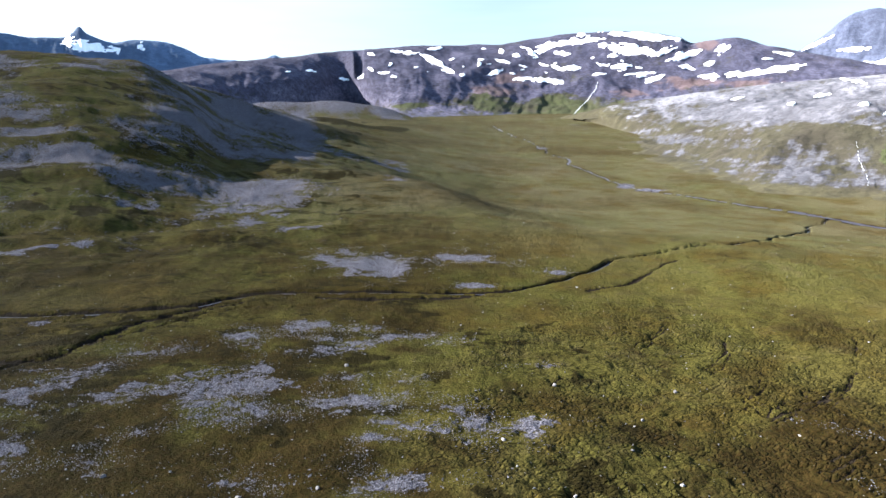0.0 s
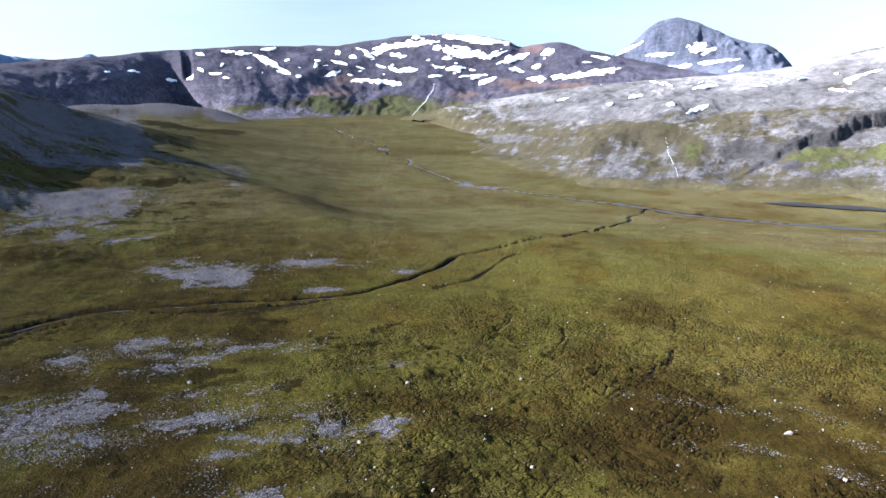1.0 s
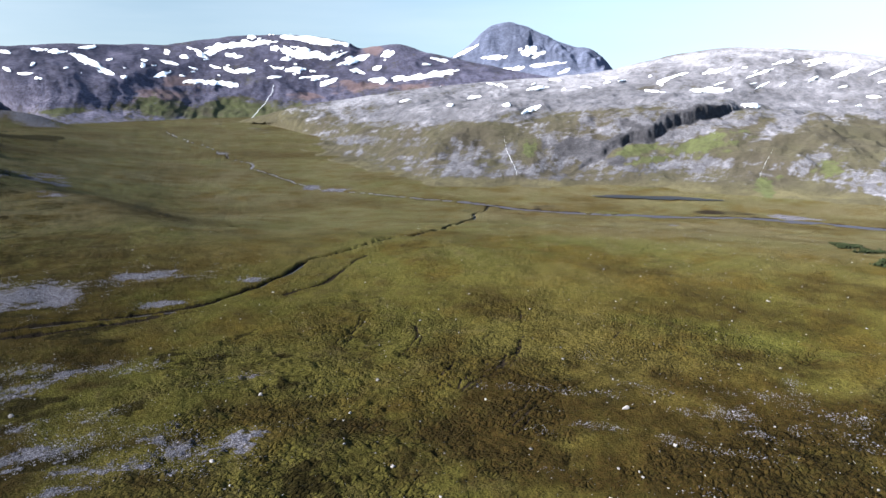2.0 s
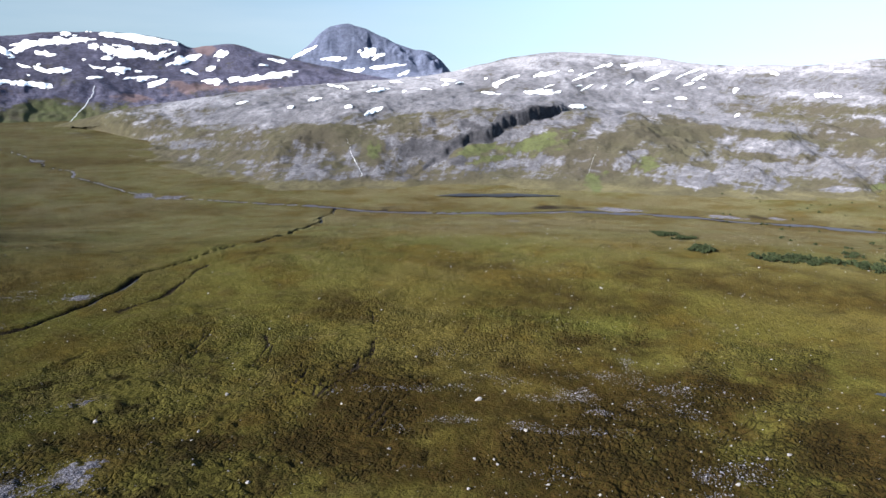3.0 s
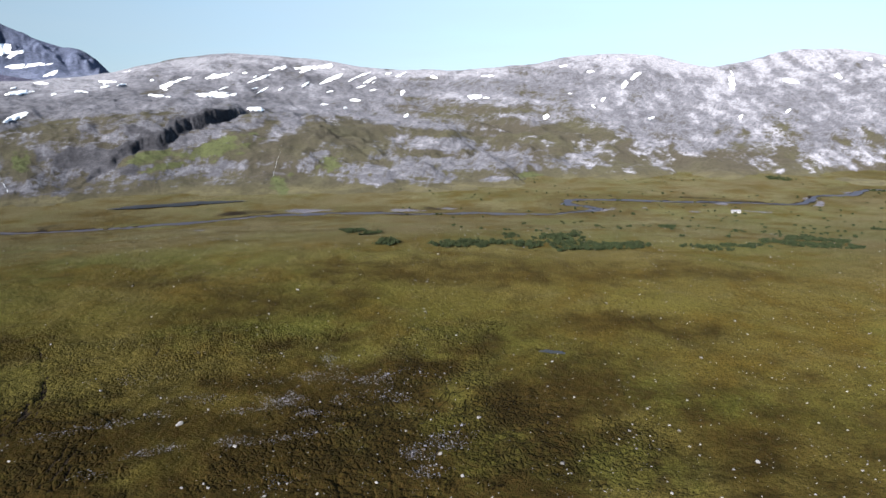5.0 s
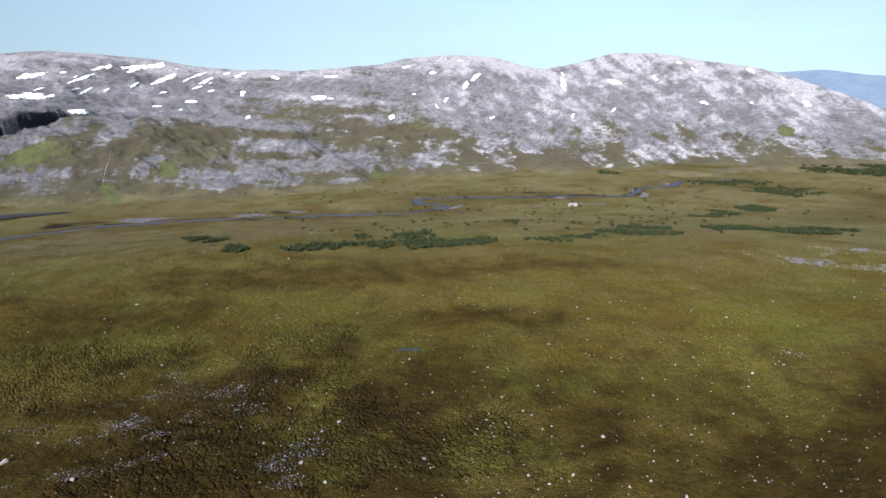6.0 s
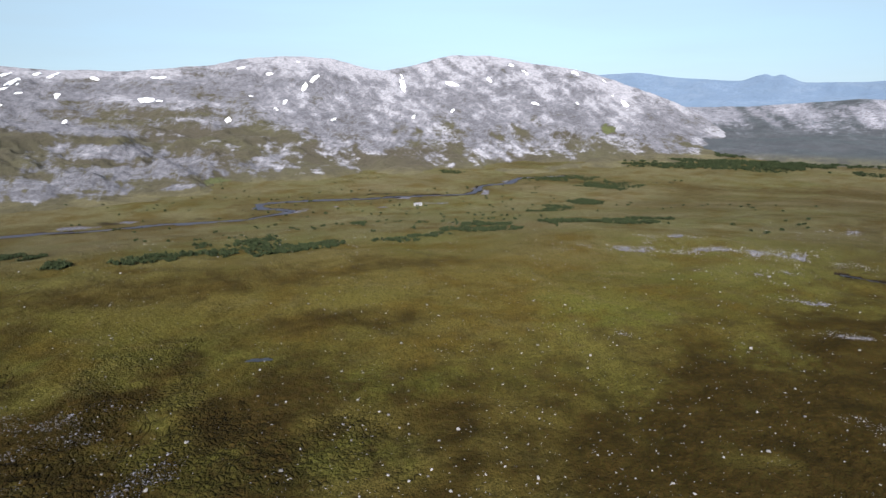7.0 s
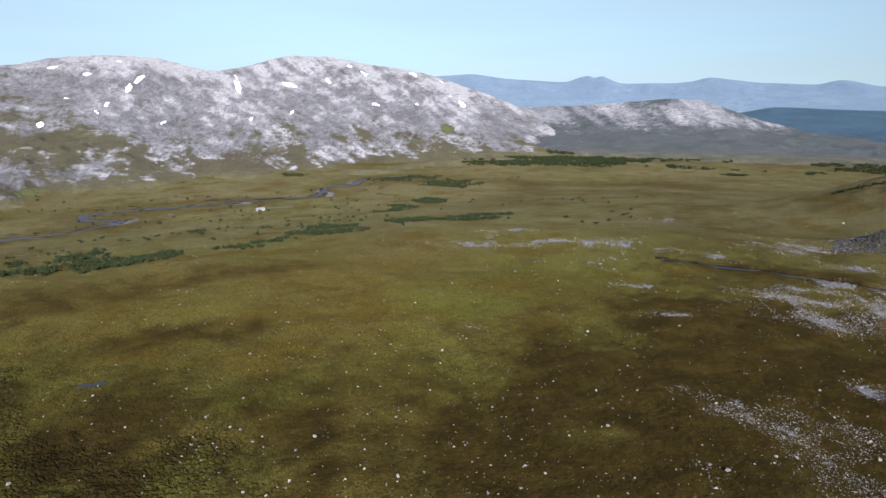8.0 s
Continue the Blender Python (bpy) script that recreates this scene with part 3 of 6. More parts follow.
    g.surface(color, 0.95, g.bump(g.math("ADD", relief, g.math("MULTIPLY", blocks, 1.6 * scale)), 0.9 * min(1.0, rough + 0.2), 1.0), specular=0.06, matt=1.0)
    return g.material


def stone_material(name, a, b):
    g = Graph(name)
    info = g.nodes.new("ShaderNodeObjectInfo").outputs["Random"]
    island = g.nodes.new("ShaderNodeNewGeometry").outputs["Random Per Island"]
    tone = g.math("FRACT", g.math("ADD", info, island))
    fine, lichen = g.noise(0.25, 4, 0.7), g.noise(0.6, 4, 0.6, seed=4)
    color = g.mix(tone, a, b)
    color = g.mix(g.ramp(fine, 0.35, 0.6, (0.4, 0.0)), color, tuple(c * 0.5 for c in a))
    color = g.mix(g.ramp(lichen, 0.58, 0.70, (0.0, 0.5)), color, (0.10, 0.10, 0.07))
    g.surface(color, 0.85, g.bump(fine, 0.6, 0.08), specular=0.2, matt=0.8)
    return g.material


def snow_material():
    g = Graph("old_snow")
    n = g.noise(12, 5, 0.6)
    color = g.mix(g.ramp(n, 0.35, 0.7), (0.80, 0.83, 0.88), (0.92, 0.93, 0.95))
    g.surface(color, 0.6, g.bump(n, 0.4, 1.0), specular=0.3)
    return g.material


def water_material(name, color, rough):
    g = Graph(name)
    n = g.noise(2.2, 3, 0.6, stretch=(1, 1, 0))
    g.surface(g.mix(n, color, tuple(c * 1.6 for c in color)), rough, g.bump(n, 0.25, 0.15), specular=0.12)
    return g.material


def leaf_material(name, a, b):
    g = Graph(name)
    island = g.nodes.new("ShaderNodeNewGeometry").outputs["Random Per Island"]
    info = g.nodes.new("ShaderNodeObjectInfo").outputs["Random"]
    g.surface(g.mix(g.math("FRACT", g.math("ADD", island, info)), a, b), 0.8, specular=0.08, matt=0.8)
    return g.material


def bark_material():
    g = Graph("bark")
    g.surface(g.mix(g.noise(0.1, 4), (0.06, 0.045, 0.03), (0.12, 0.10, 0.08)), 0.9)
    return g.material


TUNDRA = tundra_material()
STONE = stone_material("pale_stone", (0.075, 0.072, 0.076), (0.205, 0.197, 0.200))
GREY_STONE = stone_material("grey_stone", (0.050, 0.050, 0.062), (0.142, 0.140, 0.166))
DARK_STONE = stone_material("dark_stone", (0.014, 0.015, 0.019), (0.060, 0.062, 0.070))
SNOW = snow_material()
RIVER_WATER = water_material("river_water", (0.026, 0.024, 0.034), 0.45)
CREEK_WATER = water_material("creek_water", (0.012, 0.012, 0.015), 0.35)
FOAM = water_material("white_water", (0.27, 0.29, 0.32), 0.5)
LEAF = leaf_material("willow_leaf", (0.0095, 0.0145, 0.0070), (0.021, 0.028, 0.0120))
BARK = bark_material()
# The air's blue haze is painted into these colours, strongest in the farthest.
ROCKS = {
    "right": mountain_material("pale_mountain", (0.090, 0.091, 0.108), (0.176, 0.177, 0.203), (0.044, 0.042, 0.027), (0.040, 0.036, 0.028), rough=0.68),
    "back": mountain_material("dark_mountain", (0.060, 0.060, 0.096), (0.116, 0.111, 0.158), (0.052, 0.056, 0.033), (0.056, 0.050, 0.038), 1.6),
    "dome": mountain_material("haze_blue_dome", (0.082, 0.097, 0.152), (0.122, 0.139, 0.205), (0.07, 0.08, 0.10), (0.08, 0.09, 0.115), 2.2, rough=0.7),
    "peaks": mountain_material("haze_blue_peaks", (0.101, 0.156, 0.256), (0.156, 0.218, 0.331), (0.101, 0.148, 0.248), (0.109, 0.156, 0.256), 2.4, rough=0.4),
    "low": mountain_material("low_mountain", (0.115, 0.118, 0.142), (0.196, 0.196, 0.230), (0.038, 0.046, 0.052), (0.046, 0.050, 0.058)),
    "forest": mountain_material("haze_blue_forest", (0.023, 0.043, 0.070), (0.039, 0.058, 0.091), (0.020, 0.039, 0.066), (0.027, 0.051, 0.079), 2.0, red=(0.058, 0.052, 0.055), rough=0.5),
    "ranges": mountain_material("haze_blue_ranges", (0.072, 0.104, 0.158), (0.092, 0.124, 0.176), (0.070, 0.102, 0.155), (0.086, 0.118, 0.170), 2.6, rough=0.3),
}


# ---- meshes ----
def grid_mesh(name, x, y, z, closed=False):
    """A sheet of quads over a grid of places."""
    rows, cols = x.shape
    me = bpy.data.meshes.new(name)
    co = np.stack([x, y, z], -1).reshape(-1, 3).astype(np.float32)
    i = np.arange(rows - 1)[:, None] * cols
    j = np.arange(cols if closed else cols - 1)[None, :]
    k = (j + 1) % cols
    quads = np.stack([i + j, i + cols + j, i + cols + k, i + k], -1).reshape(-1, 4).astype(np.int32)
    me.vertices.add(len(co))
    me.vertices.foreach_set("co", co.ravel())
    me.loops.add(quads.size)
    me.loops.foreach_set("vertex_index", quads.ravel())
    me.polygons.add(len(quads))
    me.polygons.foreach_set("loop_start", np.arange(0, quads.size, 4, dtype=np.int32))
    me.polygons.foreach_set("use_smooth", np.ones(len(quads), bool))
    me.update(calc_edges=True)
    return me


def set_cover(me, *fields, name="cover"):
    layer = me.attributes.new(name, "FLOAT_COLOR", "POINT")
    layer.data.foreach_set("color", np.stack([np.clip(f, 0, 1).ravel() for f in fields], -1).astype(np.float32).ravel())


def part(name, bm, mat, parent=None, label=""):
    me = bpy.data.meshes.new(name)
    bm.to_mesh(me)
    bm.free()
    me.materials.append(mat)
    ob = new(name, me)
    if parent:
        ob.parent = parent
    if label:
        ob["label"] = label
    return ob


def joined(name, verts, faces, mat, smooth=False):
    """One mesh from arrays of corners and triangles."""
    me = bpy.data.meshes.new(name)
    verts, faces = np.asarray(verts, np.float32), np.asarray(faces, np.int32)
    n = faces.shape[1]
    me.vertices.add(len(verts))
    me.vertices.foreach_set("co", verts.ravel())
    me.loops.add(faces.size)
    me.loops.foreach_set("vertex_index", faces.ravel())
    me.polygons.add(len(faces))
    me.polygons.foreach_set("loop_start", np.arange(0, faces.size, n, dtype=np.int32))
    me.polygons.foreach_set("use_smooth", np.full(len(faces), smooth))
    me.update(calc_edges=True)
    me.materials.append(mat)
    return new(name, me)


# ---- the lie of water, stones, heath: bearing, range, half width, half depth ----
CREEK = [(50, 240), (42, 228), (33.8, 218), (26.5, 204), (20.8, 201), (18.2, 204), (12.7, 203), (8.0, 200), (1.3, 199), (-4.5, 202), (-8.3, 213), (-12.0, 230), (-14.6, 246), (-19.0, 270), (-22.7, 291), (-26.2, 380), (-28.3, 536), (-29.2, 600)]
CREEK_FORK = [(46, 196), (34.3, 178), (31.1, 175), (28.3, 183), (24.7, 191), (20.4, 197), (18.2, 204)]
CREEK_LOOP = [(-3.1, 200.5), (1.3, 194.6), (7.0, 193.0), (10.8, 197.8)]
CREEK_SIDE = [(-19.0, 251), (-16.5, 227), (-14.3, 214), (-12.0, 209)]
RIVER = [(-3.6, 1750), (-4.4, 1587.0), (-5.5, 1403.7), (-6.7, 1271.9), (-9.9, 952.9), (-14.4, 727.8), (-18.7, 678.5), (-24.1, 632.4), (-29.1, 606.0), (-33.6, 572), (-42.9, 562), (-49.6, 585), (-56.7, 580), (-64.8, 576.0), (-71.9, 577.9), (-75.6, 600.1), (-76.3, 614.0), (-73.3, 637.6), (-73.8, 654.5), (-78.4, 669.7), (-85.4, 681.9), (-91.0, 712.2), (-91.4, 760.0), (-93.9, 787.9), (-95.0, 830.8), (-98.5, 871.7)]
BROOK = [(-145, 236), (-134.9, 241.6), (-130.6, 247.1), (-126.8, 252.2), (-122.7, 254.7), (-119.2, 259.5)]
SCREE_LEFT = [(19.2, 135, 10.8, 9.7), (22.1, 126, 10.2, 3.7), (9.3, 131, 11.7, 7.0), (5.4, 134, 7.1, 3.4), (11.0, 174, 7.4, 4.9), (6.7, 161, 12.5, 3.1), (30.1, 162, 11.2, 2.5), (24.1, 168, 8.7, 5.4), (5.0, 112, 7.2, 1.9), (15.5, 103, 8.7, 5.5), (4.6, 96, 10.1, 2.8), (34.5, 130, 4.6, 8.8), (31.8, 119, 8.7, 2.7), (-3.1, 117, 9.6, 6.7), (16.6, 172, 8.8, 5.0), (-8.0, 144, 3.8, 2.5)]
SCREE_BANK = [(6.1, 226, 16.1, 14.8), (8.9, 242, 8.1, 11.6), (-1.6, 243, 17.2, 9.3), (-4.4, 237, 6.0, 6.5), (-9.6, 227, 3.4, 3.7), (-3.0, 208, 6.0, 1.9), (17.6, 362, 23.8, 44.6), (16.0, 327, 10.8, 17.3), (24.5, 357, 17.6, 10.3), (28.3, 292, 9.6, 9.4), (31.2, 290, 16.8, 7.5), (12.4, 298, 9.8, 12.3), (4.5, 699, 22.7, 63.7), (4.0, 483, 11.8, 45.9), (9.9, 676, 33.0, 51.3), (11.2, 818, 39.8, 10.8), (31.9, 203, 10.3, 2.1)]
SCREE_HILL = [(13, 1880, 150, 130), (8.5, 1850, 100, 120), (4.8, 1850, 80, 110), (28.9, 434, 32.2, 19.8), (30.1, 478, 17.2, 13.3), (27.2, 421, 21.6, 6.9), (30.7, 516, 12.2, 10.5), (24.1, 425, 11.4, 8.4), (36, 450, 30, 25)]
SCREE_MID = [(-50.6, 133, 4.0, 2.0), (-46.2, 131, 5.8, 1.0), (-53.9, 152, 2.6, 2.4), (-49.6, 141, 2.5, 1.2), (-53.1, 142, 7.5, 3.1), (-57.6, 140, 4.9, 2.4), (-61.1, 123, 2.2, 1.9), (-48.0, 117, 6.4, 1.1), (-45.1, 117, 1.5, 1.5), (-34.8, 115, 2.1, 1.6), (-38.5, 119, 4.3, 1.0), (-35.4, 103, 3.9, 1.3), (-59.6, 102, 4.2, 1.1), (-64.2, 113, 2.2, 2.4), (-52.6, 126, 4.5, 1.5), (-34.2, 132, 11.8, 1.0), (-37.8, 152, 4.0, 2.3), (-56.3, 98, 0.9, 1.9), (-60.4, 109, 2.0, 1.5), (-48.9, 103, 2.9, 1.4), (-56.1, 131, 7.0, 2.7), (-44.3, 137, 4.8, 2.3)]
SCREE_RIGHT = [(-133.8, 123, 11.5, 11.0), (-130.6, 130, 7.0, 6.5), (-136.5, 117, 9.0, 10.0), (-127.2, 138, 5.0, 3.6), (-122.0, 141, 5.0, 2.2), (-132.0, 203, 12.0, 9.3), (-130.1, 218, 12.8, 7.3), (-133.7, 220, 9.2, 9.5), (-128.5, 228, 11.5, 3.9), (-132.5, 240, 12.0, 4.2), (-112.0, 276, 18.3, 5.3), (-115.2, 271, 13.5, 5.2), (-114.8, 249, 6.2, 6.5), (-104.1, 274, 13.6, 4.5), (-122.8, 266, 5.5, 3.4), (-128.5, 288, 11.9, 8.7), (-130.0, 305, 12.6, 9.8), (-133.4, 271, 9.0, 3.6), (-117.2, 220, 5.5, 2.6), (-120.4, 190, 6.5, 2.0), (-103.9, 175, 2.1, 2.3), (-119.0, 383, 6.3, 9.0), (-134.8, 156, 4.1, 3.1), (-107.8, 297, 9.8, 4.5)]
PEAT = [(-28.3, 141, 8.6, 8.1), (-29.9, 164, 11.7, 21.2), (-16.4, 166, 11.8, 16.2), (-10.8, 108, 12, 15), (-30.2, 123, 9, 12), (-21.8, 164, 7.3, 11.3), (-57.3, 110, 7, 15.6), (-10.5, 150, 14, 10), (-66, 120, 8, 12), (-45, 165, 16, 10), (-14.3, 103, 14.7, 6), (-27.9, 120, 9, 6), (-18.6, 153, 15.4, 14.3), (-27.9, 137, 16.9, 8), (-22.5, 161, 18.3, 14.5), (-63.8, 152, 7.5, 26), (-75.6, 115, 12.7, 8.2), (-41.9, 167, 13.9, 9.7), (-56.7, 112, 11.8, 12.4)]
HEATH_WIDE = [(-134, 440, 45, 45), (-132, 330, 22, 30), (-128, 200, 26, 16), (-127, 250, 30, 12), (-27.7, 195, 14.9, 5.8), (-46.6, 197, 23.4, 17.0), (-67.5, 233, 31.2, 14.5), (-41.7, 235, 13.7, 7.8), (-80.3, 182, 18.6, 10.0), (-77.2, 142, 15.0, 14.7), (-46.2, 128, 37.7, 5.6), (-31.9, 120, 21.7, 8.3), (-42.0, 103, 19.3, 5.0), (-88.8, 141, 11.2, 16.0), (-60.6, 145, 15.3, 6.6), (-84.7, 243, 32.4, 11.4)]
HEATH = [(14, 108, 34, 14), (27, 128, 24, 16), (33, 105, 20, 14), (-28.4, 195, 14.1, 14.9), (30.4, 144, 14.1, 16.6), (8.5, 108, 18.6, 3.7), (-20.4, 108, 25.2, 10.8), (-3.5, 411, 40.3, 90), (20.3, 206, 30.5, 10.3), (-46.7, 201, 15.2, 14.9), (-63.7, 227, 58.6, 14.3), (-37.6, 103, 22.4, 7.0), (-75.0, 129, 12.8, 18.6), (-22.4, 257, 11.1, 10.6), (-50.1, 163, 11.1, 6.0), (-121.0, 179, 20.0, 18.1), (-112, 109, 24, 15.7), (-76.4, 141, 20.1, 8.3), (-111.5, 574, 68.0, 74.7), (-118.1, 780, 87.2, 45.9), (-127.5, 166, 23.1, 11.2), (-45, 120, 30, 12), (-110.5, 1500, 170, 420), (-125, 1180, 260, 120), (4, 275, 38, 45), (-53, 115, 26, 20), (-50, 140, 20, 10), (11, 252, 26, 30), (-1, 225, 20, 14), (-95, 990, 60, 60)]


def patches(rows, x, y, edge=0.6):
    """1 inside the patches, falling to 0 outside."""
    field = np.zeros_like(x)
    for b, r, w, d in rows:
        a = radians(b)
        px, py = plan(b, r)
        side, deep = (x - px) * math.cos(a) + (y - py) * math.sin(a), -(x - px) * math.sin(a) + (y - py) * math.cos(a)
        near = (np.abs(side) < 3.4 * w) & (np.abs(deep) < 3.4 * d)
        q = (side[near] / w) ** 2 + (deep[near] / d) ** 2
        size = math.sqrt(w * d)
        q = q * np.exp(0.9 * fbm(x[near], y[near], size * 1.1, 4, 150) + 0.5 * fbm(x[near], y[near], size * 0.3, 3, 160))
        field[near] = np.maximum(field[near], np.exp(-edge * q ** 1.5))
    return field


def wander(line, amount=1.0, every=4.0, seed=0):
    """A line of knots as a finely divided winding course of x, y."""
    pts = np.array([plan(b, r) for b, r in line])
    s = np.concatenate([[0], np.cumsum(np.hypot(*np.diff(pts, axis=0).T))])
    m = slopes(np.stack([s, s], -1), pts)
    t = np.linspace(0, s[-1], max(8, int(s[-1] / every)))
    i = np.clip(np.searchsorted(s, t) - 1, 0, len(s) - 2)
    xy = hermite(t[:, None], s[i][:, None], s[i + 1][:, None], pts[i], pts[i + 1], m[i], m[i + 1])
    d = np.gradient(xy, axis=0)
    side = np.stack([-d[:, 1], d[:, 0]], -1) / np.hypot(d[:, 0], d[:, 1])[:, None]
    return xy + side * (amount * fbm(t, t * 0 + seed * 13.0, 9 * every, 3, 200 + seed))[:, None]


def nearness(course, x, y, reach):
    """Distance from a course, for places nearer than reach."""
    dist = np.full(x.shape, 1e6)
    step_m = np.hypot(*np.diff(course, axis=0).T).max()
    for k in range(0, len(course), 12):
        piece = course[k:k + 13]
        lo, hi = piece.min(0) - reach - step_m, piece.max(0) + reach + step_m
        near = (x > lo[0]) & (x < hi[0]) & (y > lo[1]) & (y < hi[1])
        if not near.any():
            continue
        px, py, best = x[near], y[near], dist[near]
        for (ax, ay), (bx, by) in zip(piece[:-1], piece[1:]):
            t = np.clip(((px - ax) * (bx - ax) + (py - ay) * (by - ay)) / max(1e-6, (bx - ax) ** 2 + (by - ay) ** 2), 0, 1)
            best = np.minimum(best, np.hypot(px - ax - t * (bx - ax), py - ay - t * (by - ay)))
        dist[near] = best
    return dist


COURSES = [  # name, course, half width of the bed, depth, half width of the water
    ("creek", wander(CREEK, 2.2, 3.0, 1), 1.1, 1.2, 0.4),
    ("creek", wander(CREEK_FORK, 1.5, 3.0, 2), 0.6, 0.6, 0.0),
    ("creek", wander(CREEK_LOOP, 1.2, 3.0, 3), 0.8, 0.6, 0.0),
    ("creek", wander(CREEK_SIDE, 1.5, 3.0, 4), 0.8, 0.6, 0.0),
    ("river", wander(RIVER, 7.0, 7.0, 5), 5.0, 0.9, 3.8),
    ("creek", wander(BROOK, 1.5, 3.0, 6), 1.8, 0.9, 1.1),
]
# dry cuts in the peat
CUTS = [[(34.0, 199.8), (30.4, 193.4), (26.6, 193.4), (21.2, 194.6), (16.8, 198.8)], [(32.1, 173.5), (29.1, 178.7), (25.5, 183.2), (22.5, 188.0), (19.9, 193.7)],
        [(-57.8, 164.4), (-59.7, 157.5), (-61.4, 150.0), (-63.5, 140.9), (-64.4, 132.4)],
        [(-74.5, 193.0), (-76.3, 192.7), (-79.0, 185.3)],
        [(-84.9, 202.1), (-86.9, 207.8), (-89.3, 213.0), (-91.3, 217.6)],
        [(-24.8, 135.5), (-25.4, 139.8), (-26.2, 143.7)],
        [(-26.7, 132.4), (-27.7, 138.2), (-28.3, 141.2), (-29.5, 141.6)],
        [(-30.2, 141.2), (-30.9, 146.8), (-31.6, 152.0), (-32.2, 160.9)],
        [(-27.9, 154.7), (-29.0, 157.3), (-29.9, 162.8)],
        [(-21.5, 150.2), (-22.4, 156.5), (-23.1, 164.1), (-22.9, 171.3)],
        [(-31.7, 169.0), (-32.0, 177.6), (-31.7, 185.6)],
        [(-30.6, 116.5), (-31.6, 118.3), (-32.7, 122.4), (-33.4, 126.7)],
        [(-24.4, 136.4), (-25.3, 139.1), (-26.1, 147.3)],
        [(-26.8, 132.8), (-28.2, 136.8), (-29.6, 138.9), (-30.8, 147.1)],
        [(-15.6, 158.1), (-17.3, 167.4), (-18.8, 179.9)],
        [(-14.1, 167.4), (-16.4, 175.0), (-19.0, 188.0)],
        [(-62.4, 108.2), (-63.9, 114.4), (-65.0, 117.1)],
        [(-39.9, 165.2), (-40.4, 169.6)],
        [(-9.3, 133.9), (-10.5, 138.4)]]
CUTS += [[(-24.8, 140.7), (-26.8, 137.5), (-29.0, 136.1)], [(-25.0, 136.2), (-26.3, 132.4), (-27.8, 132.8)], [(-30.1, 142.5), (-28.9, 145.1), (-31.5, 151.2)]]
CUTS += [[(33.9, 209.5), (28.5, 202.1), (24.7, 202.4), (18.1, 198.5)], [(34.3, 170.7), (32.1, 176.4), (28.8, 179.3), (27.5, 184.1), (22.7, 188.4), (20.8, 188.7)], [(17.5, 195.3), (12.8, 191.8), (7.5, 194.3), (0.4, 192.7)]]
CUTS += [[(b + 0.5 * (j - 1), r + 2.2 * (1 if j else -1)) for b, r in line[j:len(line) - (1 - j)]] for line in CUTS[2:19] for j in (0, 1) if len(line) > 2 and line[0][0] > -35]
BANK_CUTS = [[(34.0, 206.6), (29.3, 199.9), (24.1, 201.2), (20.8, 199.1)], [(30.5, 190.5), (25.1, 190.3), (21.3, 192.8), (17.3, 193.7), (14.6, 195.8)], [(34.2, 183.5), (31.0, 182.3), (28.3, 183.5), (24.3, 186.1), (20.4, 189.6)], [(34.3, 175.5), (30.4, 173.6), (27.8, 180.3)], [(8.1, 195.4), (3.3, 194.6), (-1.6, 197.5), (-5.4, 198.1)]]
COURSES += [("cut", wander(line, 0.9, 0.8, 80 + k), 0.45, 0.5, 0.0) for k, line in enumerate(BANK_CUTS)]
COURSES += [("cut", wander(line, 0.9, 0.8, 20 + k), 0.6 if k < 2 or 21 < k < 25 else 0.22, 0.5 if k < 2 or 21 < k < 25 else 0.32, 0.0) for k, line in enumerate(CUTS)]
LAKE = (-42.4, 660, 42.0, 12.0)
BARS = [(-76.3, 608, 12.4, 10), (-92.2, 712, 4.3, 15), (-79.8, 630, 2.6, 4), (-83.6, 620, 4.9, 4), (-88.5, 640, 14, 4), (-75.8, 600, 7, 9), (-85.6, 676, 8, 7), (-91.6, 735, 6, 10), (-94.3, 800, 9, 12), (-60.5, 590, 16, 8), (-52.5, 600, 20, 9), (-44.0, 565, 14, 5), (-47, 566, 10, 4), (-14.6, 722, 9, 16), (-16.5, 700, 12, 12), (-8.0, 1120, 8, 30), (-44, 480, 5, 6), (-64.0, 600, 9, 7)]
MARSH = [(-47, 600, 90, 18), (-57, 590, 50, 14), (-36, 590, 50, 16), (-72, 600, 60, 10), (-85, 700, 60, 14)]


def polar(x, y):
    return np.degrees(np.arctan2(-x, y)), np.hypot(x, y)


def carve(x, y, z):
    """Cuts the beds of the waters; gives the heights and the bare banks."""
    banks = np.zeros_like(z)
    for name, course, bed, depth, water in COURSES:
        d = nearness(course, x, y, bed * 3)
        wob = bed * (1 + 0.45 * fbm(x, y, 7, 2, 300)) * ((0.4 + 0.6 * step(-18, -34, polar(x, y)[0])) if name == "river" else (1 + 0.55 * step(-9, -3, polar(x, y)[0])) if name == "creek" else 1.0)
        z = z - depth * step(wob * 1.25, wob * 0.55, d)
        banks = np.maximum(banks, step(wob * 1.3, wob * 0.8, d) * (0.75 if name == "cut" else 1.0))
    return z, banks


